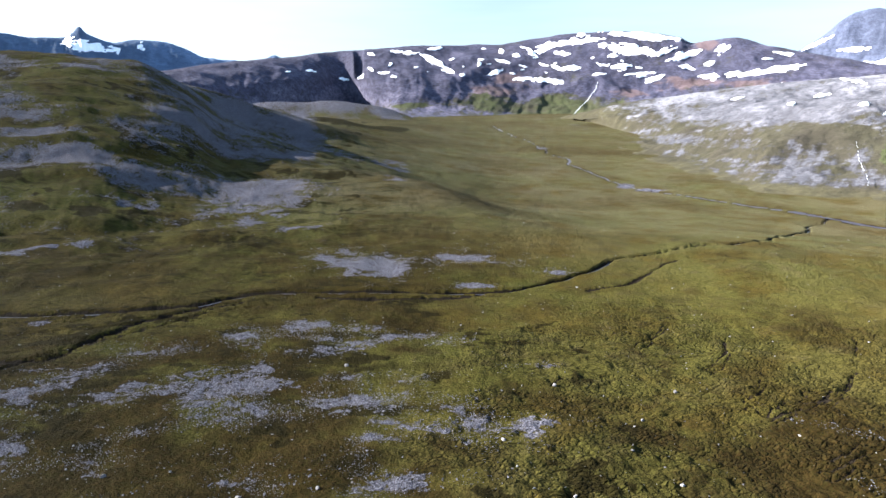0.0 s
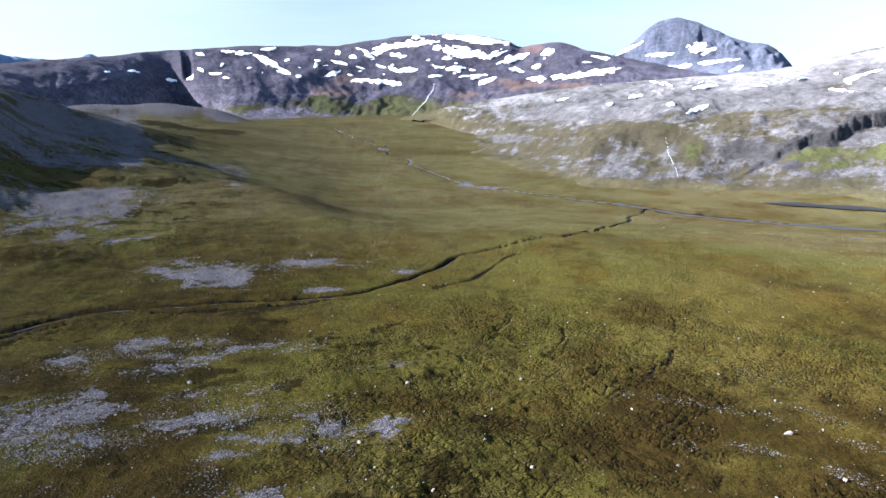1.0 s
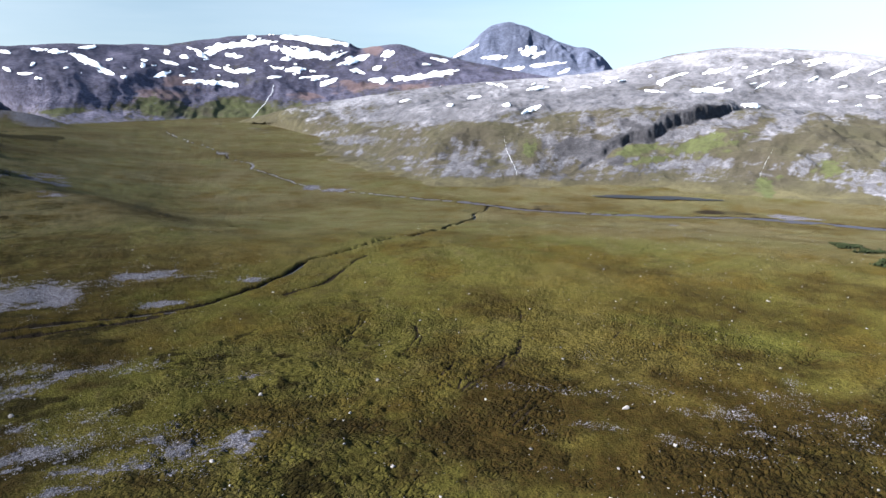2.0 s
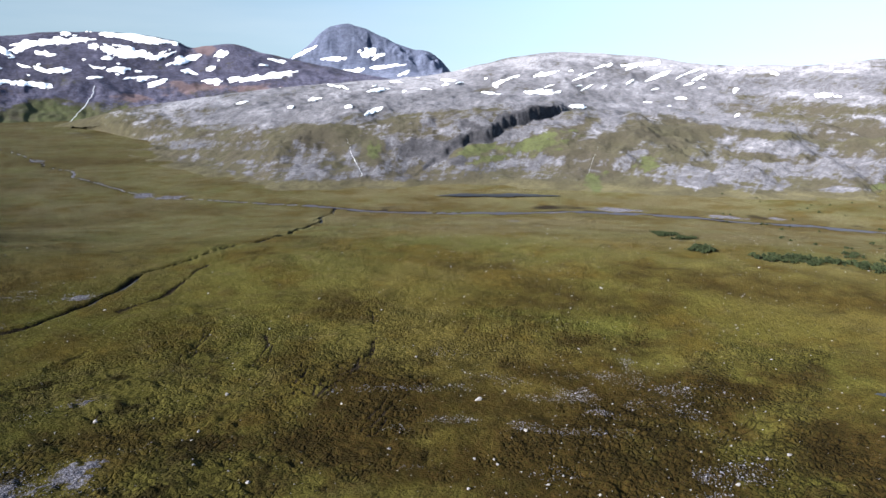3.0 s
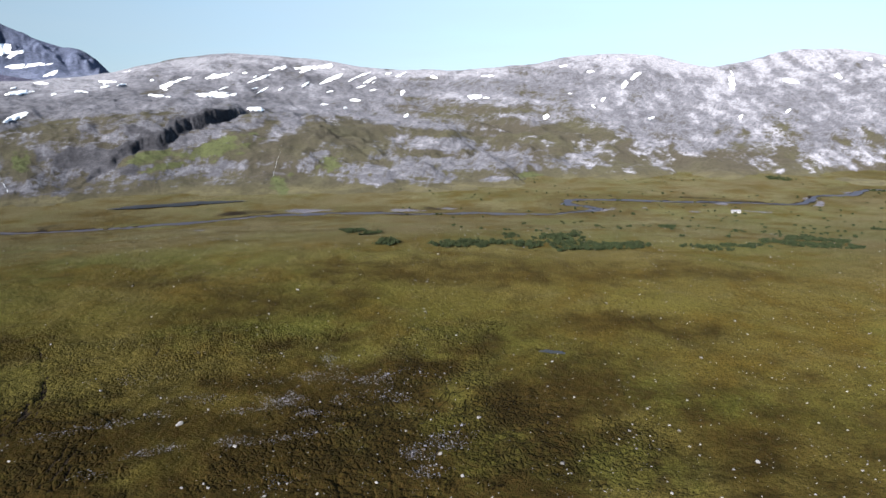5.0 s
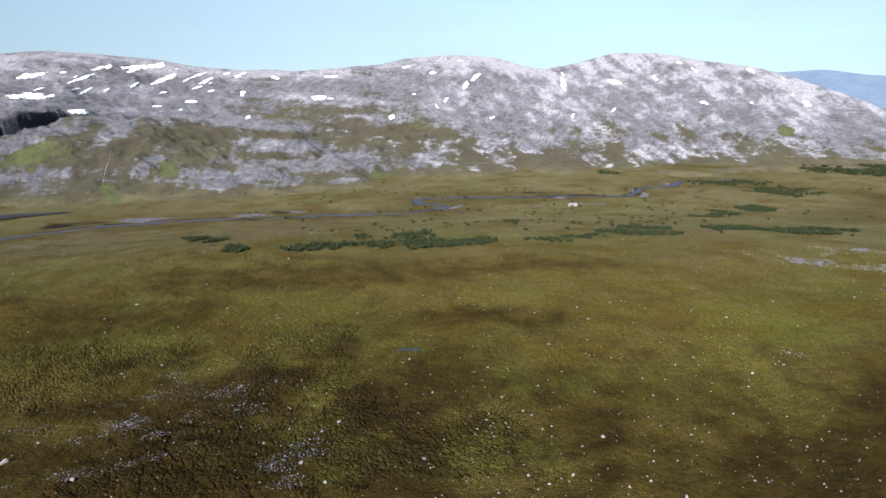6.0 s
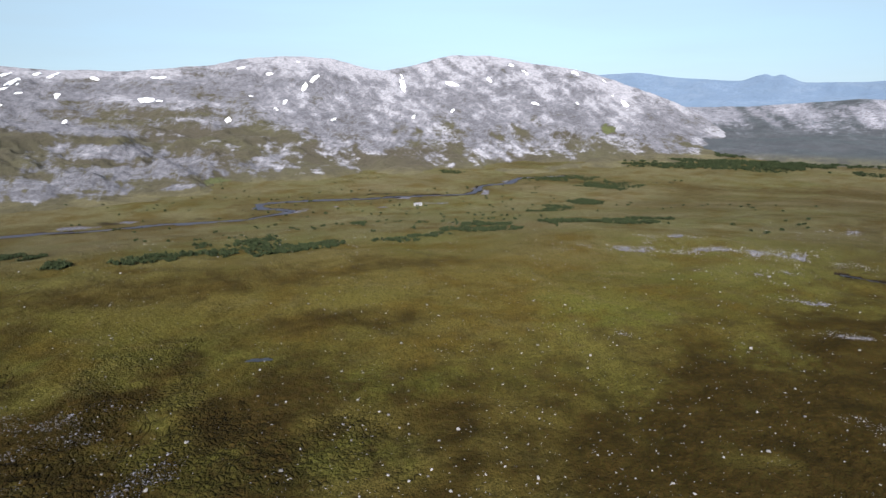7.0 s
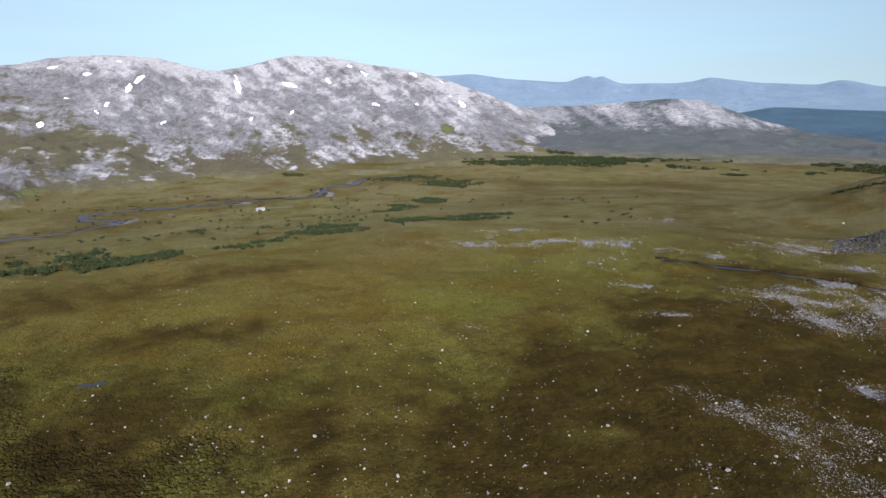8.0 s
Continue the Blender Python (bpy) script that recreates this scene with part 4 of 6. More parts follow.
def land(x, y):
    """Finished height of the ground at x, y, with its banks and its peat cracks."""
    b, r = polar(x, y)
    z = ground_height(b, r)
    wet = patches(PEAT, x, y, 0.35)
    drift = 6 * fbm(x, y, 40, 3, 395)
    ridge = np.abs(fbm((x * 0.80 - y * 0.60 + 0.4 * drift) * 0.9, (x * 0.60 + y * 0.80) * 0.32, 3.4, 2, 400))
    crack = step(0.13, 0.03, ridge) * step(0.1, 0.4, wet) * step(-0.05, 0.25, fbm(x, y, 30, 2, 405))
    near = step(260, 150, r)
    knobs = fbm(x * 0.95 + 0.35 * y, y * 0.6, 1.25, 2, 410)
    z = z - 0.25 * crack + 0.24 * knobs * (0.22 + 0.78 * step(0.1, 0.6, wet)) * near
    z, banks = carve(x, y, z)
    return z, np.maximum(banks, 0.35 * crack), wet


def stony_field(x, y):
    """Where loose stones gather on the near slope."""
    return fbm(x * 0.55, y, 11, 5, 508, 0.58)


def ground_sheet():
    fine = np.arange(46.0, -147.0, -0.13)
    rest = np.arange(-149.0, -313.0, -4.0)
    bearing = np.concatenate([fine, rest])
    angles = np.concatenate([np.arange(-75, -36, 2.5), np.arange(-36, -18.0, 0.105), np.arange(-18, -12.5, 0.085), np.arange(-12.5, -8.0, 0.13)])
    reach = np.concatenate([[0.01, 8.0], EYE / np.tan(np.radians(-angles)), np.geomspace(432, 1000, 90), np.geomspace(1018, 4900, 45)])
    b, r = np.meshgrid(bearing, reach)
    x, y = plan(b, r)
    z, bare, wet = land(x, y)
    me = grid_mesh("ground", x, y, z, closed=True)
    scree = np.maximum(np.maximum(np.maximum(0.85 * patches(SCREE_LEFT, x, y), patches(SCREE_BANK, x, y)), 0.5 * patches(SCREE_MID, x, y)), (0.7 + 0.3 * step(200, 240, r)) * patches(SCREE_RIGHT + [(-137, 335, 22, 20)], x, y))
    left = step(2, 14, b) * step(170, 260, r)
    stony = step(-6, 2, b) * step(90, 96, r) * step(178, 165, r)
    # The extra 0.07 of pale stone up the hill stands in for haze.
    scree = np.maximum(scree * (0.60 + 0.55 * fbm(x * 0.7, y, 6, 4, 505)), left * (0.40 + 0.07 * step(280, 380, r) + 0.42 * fbm(x, y, 45, 5, 500)))
    scree = np.maximum(scree, stony * 0.66 * step(0.25, 0.7, stony_field(x, y)))
    # Bluish stone over the hill's shaded flank, put there to colour its shade blue.
    nose = step(8.5, 11.5, b) * step(27, 20, b) * step(470, 560, r)
    scree = np.maximum(scree, nose * (0.72 + 0.35 * fbm(x, y, 40, 4, 506)))
    heath = np.maximum(patches(HEATH + HEATH_WIDE, x, y, 0.4) * 0.72, 0.40 - 0.10 * step(-45, -60, b) + 0.45 * fbm(x, y, 120, 5, 510))
    scree = np.maximum(np.maximum(scree, patches(BARS, x, y)), patches(SCREE_HILL, x, y) * 0.85)
    bare = np.maximum(bare, 0.85 * patches(MARSH, x, y) * (0.6 + 0.5 * fbm(x, y, 40, 3, 515)))
    lush = 0.4 + 0.6 * fbm(x, y, 70, 4, 520)
    near = step(250, 120, r)
    bw = b + 14 * fbm(x, y, 70, 4, 536)
    heath = np.clip(heath + (0.10 + 0.22 * step(0, 10, b) + 0.16 * step(-15, -35, b) * step(-62, -48, b)) * step(210, 110, r) - 0.12 * step(-80, -90, bw) * step(-112, -98, bw) + 0.32 * step(-98, -126, bw) * step(300, 180, r) - 0.12 * step(0, -12, b) * step(-60, -40, b), 0, 1)
    heath = np.maximum(heath, step(9, 16, b) * step(230, 420, r) * (0.42 + 0.3 * fbm(x, y, 50, 4, 530)))
    heath = heath * (1 - 0.5 * step(-12, -20, b) * step(420, 520, r) * step(620, 540, r))
    heath = heath + 0.28 * fbm(b * 5.0, r, 42, 5, 532) * step(230, 330, r) * step(2, -6, b) + 0.35 * fbm(x, y, 16, 4, 534) * step(230, 120, r) + 0.45 * fbm(x * 0.75, y, 9, 5, 537, 0.6) * step(200, 165, r) * step(-8, 4, b)
    # Brown heath close to the eye; its extra darkness also paints in lens vignetting.
    heath = heath + 0.34 * step(150, 100, r + 18 * fbm(x, y, 40, 4, 541)) * step(-55, -75, b) + 0.24 * step(185, 120, r + 20 * fbm(x, y, 40, 4, 542)) * step(-22, -32, b) * step(-66, -54, b)
    riverside = step(60, 12, 30 * step(-30, -14, b) + nearness(COURSES[4][1], x, y, 70) + 22 * fbm(x, y, 60, 4, 538))
    heath = np.maximum(heath, 0.6 * riverside)
    lush = np.clip(lush + 0.25 * step(-40, -15, b) - 0.14 * step(-45, -75, b) + 0.35 * step(330, 450, r) * step(-60, -80, b), 0, 1) * (1 - 0.2 * near)
    lush = np.maximum(lush, patches([(-115, 168, 16, 8), (-84, 140, 14, 7), (-71, 108, 16, 8), (-63, 113, 10, 8), (-101, 190, 18, 8), (-52, 175, 20, 8), (-3, 214, 24, 6)], x, y, 0.4))
    set_cover(me, scree, heath, lush, bare)
    # Valley sedge by range; its pale bluish tint also paints in some haze.
    meadow = step(190, 420, r) * step(28, 4, b)
    rugged = np.maximum(0.45 * near, step(-4, 10, b))
    # The knolls' shaded side, painted on the ground as dark patches.
    knoll_shade = patches([(8.0, 1250, 75, 70), (4.5, 1320, 45, 60)], x, y)
    far_bank = step(0.22, 0.75, fbm(x, y, 26, 5, 540, 0.6)) * step(-2, 8, b) * step(215, 300, r)
    near_bank = 0.75 * step(-38, -12, b) * step(0.30 - 0.22 * step(-6, 6, b), 0.8 - 0.25 * step(-6, 6, b), fbm(x * 0.7, y, 8, 4, 545, 0.6)) * step(250, 180, r)
    set_cover(me, meadow, rugged, step(0.1, 0.5, wet) * near, np.maximum(np.maximum(0.8 * far_bank, knoll_shade), near_bank), name="growth")
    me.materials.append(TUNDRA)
    ob = new("ground", me)
    return tagged(ob, "olive and brown tundra valley ground with stony patches", "ground", kind="structure")


def ribbon(name, course, half, lift, mat, label):
    """Water lying in its bed."""
    d = np.gradient(course, axis=0)
    side = np.stack([-d[:, 1], d[:, 0]], -1) / np.hypot(d[:, 0], d[:, 1])[:, None]
    w = half * (1 + 0.7 * fbm(course[:, 0], course[:, 1], 25, 3, 600))
    if name == "river":
        w = w * (0.42 + 0.58 * step(-18, -34, polar(course[:, 0], course[:, 1])[0]))
    across = np.linspace(-1, 1, 5)
    xy = course[:, None, :] + side[:, None, :] * (w[:, None] * across[None, :])[:, :, None]
    mid = land(course[:, 0], course[:, 1])[0] + lift
    z = np.convolve(np.pad(mid, 3, mode="edge"), np.ones(7) / 7, "valid")
    ob = new(name, grid_mesh(name, xy[:, :, 0], xy[:, :, 1], np.repeat(z[:, None], 5, 1)))
    ob.data.materials.append(mat)
    return tagged(ob, label, "stream" if name == "creek" else "river", kind="structure")


ground_sheet()
for name, course, bed, depth, water in COURSES:
    if not water:
        continue
    if name == "river":
        ribbon("river", course, water, 0.45, RIVER_WATER, "shallow blue-grey river winding over the valley floor")
    else:
        ribbon("creek", course, water, 0.3, CREEK_WATER, "narrow dark creek in a cut peat bed")


# marks on the slopes: bearing, angle above the eye's level, half width and half height in degrees, and for most the lean
SNOW_BACK = [(2.9, 2.49, 1.1, 0.28, -0.09), (0.8, 1.82, 0.99, 0.24, -0.47), (-0.2, 1.09, 0.71, 0.21, -0.31), (0.6, 2.76, 0.63, 0.12, 0.01), (5.7, 2.37, 0.33, 0.12, -0.09), (7.8, 0.43, 0.53, 0.2, -0.22), (6.4, 0.51, 0.45, 0.2, 0.11), (4.8, 0.95, 0.41, 0.1, 0.0), (5.8, 1.19, 0.28, 0.12, -0.56), (4.0, 0.59, 0.23, 0.12, 0.0), (4.2, 1.56, 0.2, 0.12, 0.51), (10.4, 1.12, 0.51, 0.09, 0.01), (12.2, 1.03, 0.26, 0.07, 0.01), (-0.7, 2.0, 0.33, 0.08, 0.21), (-1.5, 0.72, 0.2, 0.13, 0.0), (-2.8, 1.56, 0.25, 0.17, 0.0), (-4.2, 0.93, 0.6, 0.21, 0.2), (-4.6, 2.53, 0.33, 0.21, -0.3), (-4.7, 1.78, 0.71, 0.13, -0.2)]
SNOW_BACK_MID = [(-6.2, 0.42, 1.03, 0.15, -0.0), (-8.4, 0.25, 1.43, 0.22, -0.1), (-6.7, 2.46, 0.58, 0.25, -0.5), (-6.3, 1.4, 0.42, 0.08, -0.3), (-7.8, 1.53, 0.38, 0.09, -0.3), (-15.3, 3.51, 3.01, 0.25, -0.13), (-10.9, 3.71, 1.18, 0.17, 0.05), (-9.7, 3.15, 2.88, 0.21, 0.1), (-7.9, 2.72, 0.96, 0.34, 0.2), (-14.3, 2.57, 2.21, 0.39, -0.12), (-16.7, 2.31, 0.99, 0.22, 0.29), (-9.4, 2.35, 0.95, 0.21, -0.09), (-13.6, 1.32, 1.64, 0.22, -0.1), (-10.1, 1.23, 0.66, 0.21, 0.0), (-9.0, 1.23, 0.77, 0.13, -0.35)]
SNOW_BACK_LOW = [(-12.0, 0.76, 0.71, 0.11, -0.0), (-15.3, 0.71, 0.85, 0.22, 0.05), (-16.4, 0.4, 0.72, 0.18, 0.29), (-18.4, 2.05, 1.26, 0.3, 0.29), (-21.0, 2.51, 0.49, 0.34, 0.38), (-18.5, 1.27, 0.63, 0.26, -0.2), (-20.1, 1.43, 0.45, 0.22, 0.09), (-23.6, 0.81, 3.57, 0.26, 0.12), (-20.5, 0.52, 0.9, 0.26, -0.0), (-25.3, 2.01, 0.89, 0.13, -0.25), (-24.2, 1.72, 0.4, 0.09, -0.01), (-16.7, 1.05, 0.27, 0.09, -0.0), (-5.7, 2.2, 0.38, 0.13, 0.01), (-13.1, 2.14, 0.44, 0.13, 0.0), (-11.6, 2.01, 0.4, 0.13, 0.0)]
SNOW_DOME = [(-32.2, 2.75, 1.02, 0.38, -0.09), (-29.6, 2.17, 0.96, 0.21, 0.01), (-31.0, 1.39, 2.99, 0.21, 0.1), (-35.0, 1.1, 0.44, 0.17, 0.39), (-33.2, 2.5, 0.61, 0.21, 0.39), (-27.0, 2.6, 0.84, 0.12, 0.5)]
SNOW_RIGHT = [(-27.9, -0.85, 0.85, 0.19, 0.1), (-29.3, 0.27, 1.26, 0.3, -0.31), (-30.7, -1.43, 0.66, 0.18, 0.04), (-32.6, -1.82, 1.12, 0.22, 0.29), (-25.3, 0.16, 0.83, 0.15, 0.1), (-32.7, -0.16, 1.11, 0.18, 0.1), (-36.5, -0.08, 0.76, 0.11, -0.05), (-38.4, 0.61, 0.91, 0.13, 0.0), (-42.9, 0.5, 1.15, 0.22, 0.34), (-45.9, 1.06, 1.14, 0.22, 0.19), (-45.9, -0.28, 1.61, 0.27, -0.0), (-26.0, -1.48, 0.29, 0.17, -0.01), (-22.4, -1.09, 0.51, 0.08, 0.25), (-34.3, 0.5, 0.89, 0.09, -0.05), (-41.7, -0.39, 1.15, 0.11, -0.1)]
SNOW_RIGHT_HIGH = [(-49.0, -1.52, 0.83, 0.25, -0.1), (-46.3, 1.06, 0.91, 0.2, 0.19), (-49.1, 0.83, 1.02, 0.2, 0.34), (-50.9, 1.71, 1.12, 0.2, 0.24), (-53.5, 1.81, 1.77, 0.35, 0.09), (-54.8, 0.88, 0.98, 0.22, 0.4), (-57.8, 0.81, 1.17, 0.3, 0.35), (-52.7, 0.45, 0.44, 0.13, 0.5), (-50.9, 0.16, 0.31, 0.11, 0.5), (-49.5, 0.05, 0.56, 0.11, 0.49), (-60.7, -2.01, 0.46, 0.17, 0.32), (-66.1, -0.54, 1.0, 0.29, -0.05), (-71.8, -2.13, 0.33, 0.24, 0.13), (-60.3, -0.17, 0.29, 0.54, 0.31), (-56.6, -0.78, 0.57, 0.09, 0.0), (-54.1, -1.06, 0.54, 0.18, 0.0), (-62.8, 1.02, 0.46, 0.13, -0.21), (-55.7, -1.38, 0.27, 0.13, 0.0), (-59.9, 1.12, 0.83, 0.13, 0.3)]
SNOW_RIGHT_FAR = [(-77.8, 0.41, 0.3, 0.38, 0.3), (-85.5, 0.6, 0.34, 0.79, -1.25), (-79.9, -2.13, 0.31, 0.15, 0.19), (-76.2, -0.76, 0.25, 0.3, 0.29), (-75.1, 1.42, 0.36, 0.12, 0.0), (-79.7, 2.16, 0.31, 0.21, 0.49), (-71.8, -2.18, 0.28, 0.21, 0.29), (-73.6, -0.27, 0.2, 0.08, -0.01), (-89.5, -1.54, 0.23, 0.41, 0.48), (-86.3, -1.96, 0.19, 0.22, 0.57), (-67.1, 1.12, 0.54, 0.14, 0.01), (-75.5, -1.28, 0.25, 0.17, -0.01), (-78.5, 1.05, 0.44, 0.26, 0.58), (-73.1, 1.86, 0.48, 0.08, 0.21)]
SNOW_RIGHT_EDGE = [(-99.2, 1.38, 0.5, 0.18, -0.39), (-101.3, 0.88, 0.37, 0.11, -0.49), (-103.1, -1.02, 0.37, 0.36, -0.78), (-95.3, 1.46, 0.41, 0.13, -0.49), (-93.9, 2.13, 0.55, 0.15, -0.29), (-92.4, 0.92, 0.32, 0.27, -0.59), (-89.4, 0.6, 0.68, 0.31, -0.3), (-96.0, -0.89, 0.51, 0.14, -0.3), (-99.4, -0.92, 0.18, 0.11, -0.49), (-102.1, -0.35, 0.23, 0.11, -0.49)]
SNOW_PEAKS = [(26.0, 2.70, 1.7, 0.40, -0.1), (27.4, 3.14, 0.49, 0.23, 0.5), (22.6, 2.77, 0.34, 0.4, 0.3), (24.3, 2.31, 0.22, 0.2, 0.8), (23.2, 1.33, 0.15, 0.16, 0.5)]
TURF_WEST = [(-24.0, -3.66, 5.35, 0.47, 0.08), (-34.2, -2.61, 3.85, 0.45, 0.19), (-40.8, -1.63, 2.07, 0.36, 0.1), (-21.2, -5.18, 3.35, 0.51, -0.09), (-28.8, -2.99, 1.96, 0.26, 0.14), (-18.7, -3.1, 1.69, 0.45, -0.08), (-30.5, -7.74, 5.79, 0.45, -0.03), (-40.9, -7.73, 6.12, 0.42, 0.04), (-32.3, -4.84, 0.58, 0.59, -0.02), (-43.3, -2.2, 1.85, 0.32, 0.1)]
TURF_MIDDLE = [(-57.3, -3.26, 5.75, 0.76, -0.04), (-52.6, -3.99, 1.82, 0.91, 0.21), (-48.9, -5.17, 1.39, 1.38, 0.41), (-62.4, -5.05, 3.2, 0.31, -0.08), (-56.8, -5.52, 0.9, 1.13, 0.02), (-67.0, -1.2, 5.13, 0.83, -0.04), (-63.4, -1.77, 2.29, 0.64, -0.09), (-72.8, -4.37, 1.99, 0.73, 0.04), (-69.2, -3.98, 2.12, 0.33, 0.03), (-64.7, -6.84, 4.98, 0.44, 0.06), (-53.4, -7.19, 3.46, 0.6, 0.02), (-70.2, -6.36, 1.72, 0.54, 0.05), (-58.8, -6.38, 0.44, 0.9, 0.03), (-72.3, -5.83, 1.11, 0.49, 0.05), (-66.4, -2.9, 1.21, 0.47, -0.09), (-60.9, -1.03, 1.27, 0.65, 0.0)]
TURF_EAST = [(-75.1, -2.78, 1.8, 0.64, -0.34), (-73.2, -4.02, 1.41, 0.64, -0.03), (-80.3, -5.11, 4.33, 0.89, -0.23), (-84.7, -5.68, 3.62, 0.82, -0.12), (-76.4, -5.65, 2.32, 0.57, -0.04), (-68.8, -3.24, 2.05, 0.45, -0.09), (-64.8, -1.72, 1.9, 0.78, -0.02), (-71.5, -4.81, 1.18, 0.42, -0.04), (-89.4, -5.31, 2.79, 0.92, -0.01), (-78.4, -0.45, 0.85, 0.47, -0.01), (-81.7, -3.13, 1.3, 0.36, -0.33), (-90.1, -2.79, 1.15, 0.91, -0.21), (-81.2, -0.26, 1.52, 0.39, -0.01), (-74.2, -6.44, 3.3, 0.48, -0.05)]
TURF_END = [(-90.3, -5.08, 1.86, 1.15, -0.01), (-95.2, -3.16, 0.84, 0.59, -0.4), (-101.9, -2.83, 0.55, 0.41, 0.0), (-98.7, -5.47, 5.13, 0.92, 0.0), (-105.2, -5.09, 4.09, 0.59, 0.01), (-89.9, -3.24, 0.92, 0.91, -0.01), (-95.7, -2.13, 0.69, 0.32, -0.3), (-109.6, -4.57, 3.51, 0.67, 0.02)]
TURF_RIGHT = TURF_WEST + TURF_MIDDLE + TURF_EAST + TURF_END
GREEN_RIGHT = [(-40.7, -4.94, 1.4, 0.37, 0.19), (-45.4, -4.26, 2.1, 0.51, 0.2), (-42.1, -5.64, 1.41, 0.23, 0.09), (-32.4, -4.84, 0.54, 0.5, -0.02), (-54.5, -5.79, 0.68, 0.41, 0.02), (-50.4, -7.24, 0.7, 0.7, 0.01), (-71.0, -6.73, 0.95, 0.33, 0.06), (-46.1, -4.38, 1.4, 0.51, 0.1), (-101.8, -2.87, 0.5, 0.36, 0.0)]
ROCK_WEST = [(-28.6, -6.32, 4.13, 1.23, -0.08), (-35.4, -5.35, 3.22, 1.37, 0.13), (-43.1, -5.88, 3.75, 0.69, 0.05), (-24.1, -2.06, 6.19, 0.96, 0.19), (-18.6, -4.03, 2.09, 0.37, 0.02), (-29.8, -1.03, 4.34, 1.09, 0.1), (-38.7, -1.06, 5.92, 0.54, 0.05), (-43.3, -3.8, 3.73, 0.6, 0.24), (-23.8, -5.93, 2.88, 0.39, -0.04)]
ROCK_MIDDLE = [(-52.9, -5.48, 1.37, 0.59, 0.11), (-55.2, -6.47, 1.14, 0.55, 0.02), (-58.2, -6.85, 2.03, 0.9, -0.17), (-63.8, -4.03, 3.97, 0.52, -0.06), (-68.2, -5.61, 3.35, 0.72, 0.04), (-61.0, -2.55, 4.94, 0.31, -0.11), (-61.6, -6.29, 2.6, 0.89, -0.07), (-50.8, -2.87, 1.59, 0.68, 0.3), (-74.0, -5.13, 1.42, 0.28, 0.05), (-67.6, -7.14, 2.0, 0.21, 0.05), (-51.4, -1.06, 3.41, 0.45, -0.1)]
ROCK_EAST = [(-67.0, -5.84, 3.69, 0.82, -0.0), (-64.2, -4.07, 1.9, 0.32, -0.05), (-74.7, -5.59, 2.27, 0.48, -0.04), (-83.9, -3.85, 2.47, 0.9, -0.02), (-80.3, -5.11, 1.9, 0.49, -0.67), (-79.5, -3.53, 1.47, 0.66, -0.55), (-77.9, -1.75, 3.08, 0.48, -0.44), (-84.9, -0.94, 2.01, 1.11, -0.01), (-88.2, -5.29, 1.14, 0.46, -0.42), (-81.5, -2.91, 1.96, 0.44, -0.22)]
ROCK_END = [(-92.0, -3.94, 2.07, 1.37, -0.71), (-96.6, -3.51, 2.1, 0.69, -0.59), (-108.5, -3.25, 3.37, 0.8, -0.39), (-93.1, -1.67, 2.08, 0.9, -0.01), (-104.2, -2.6, 2.75, 0.59, -0.39), (-100.5, -1.69, 3.45, 1.13, -0.3), (-106.5, -4.16, 3.39, 0.45, -0.19)]
ROCK_RIGHT = ROCK_WEST + ROCK_MIDDLE + ROCK_EAST + ROCK_END
GREEN_BACK = [(-3.4, -1.62, 1.48, 0.6, 0.0), (-10.4, -1.68, 2.67, 0.61, 0.0), (-3.1, -0.89, 0.84, 0.34, 0.0), (-9.0, -2.46, 2.65, 0.26, 0.0), (3.1, -1.66, 1.56, 0.25, 0.0), (-15.3, -2.29, 1.82, 0.45, 0.0)]
RED_BACK = [(-3.9, -0.52, 2.02, 0.53, 0.0), (-20.0, 2.79, 0.98, 0.36, 0.0), (-18.8, 0.03, 1.62, 0.38, 0.0), (-5.4, 0.44, 1.34, 0.35, 0.0), (-14.9, -0.68, 1.27, 0.34, 0.0), (-23.3, -0.07, 1.9, 0.41, 0.0)]


def marks(rows, b, angle, ragged=0.7):
    """1 inside the marks of a slope, falling to 0 outside."""
    field = np.zeros_like(b)
    for mb, ma, w, h, lean in rows:
        off = angle - ma + lean * (b - mb)
        near = (np.abs(b - mb) < 2.6 * w) & (np.abs(off) < 2.6 * h)
        u, v = (b[near] - mb) / w, off[near] / h
        q = (u * u + v * v) * np.exp(ragged * (fbm(u + mb * 7, v + ma * 3, 0.9, 3, 820) + 0.6 * fbm(b[near] * 30, angle[near] * 60, 9.0, 3, 830)))
        field[near] = np.maximum(field[near], np.exp(-0.6 * q ** 1.5))
    return field


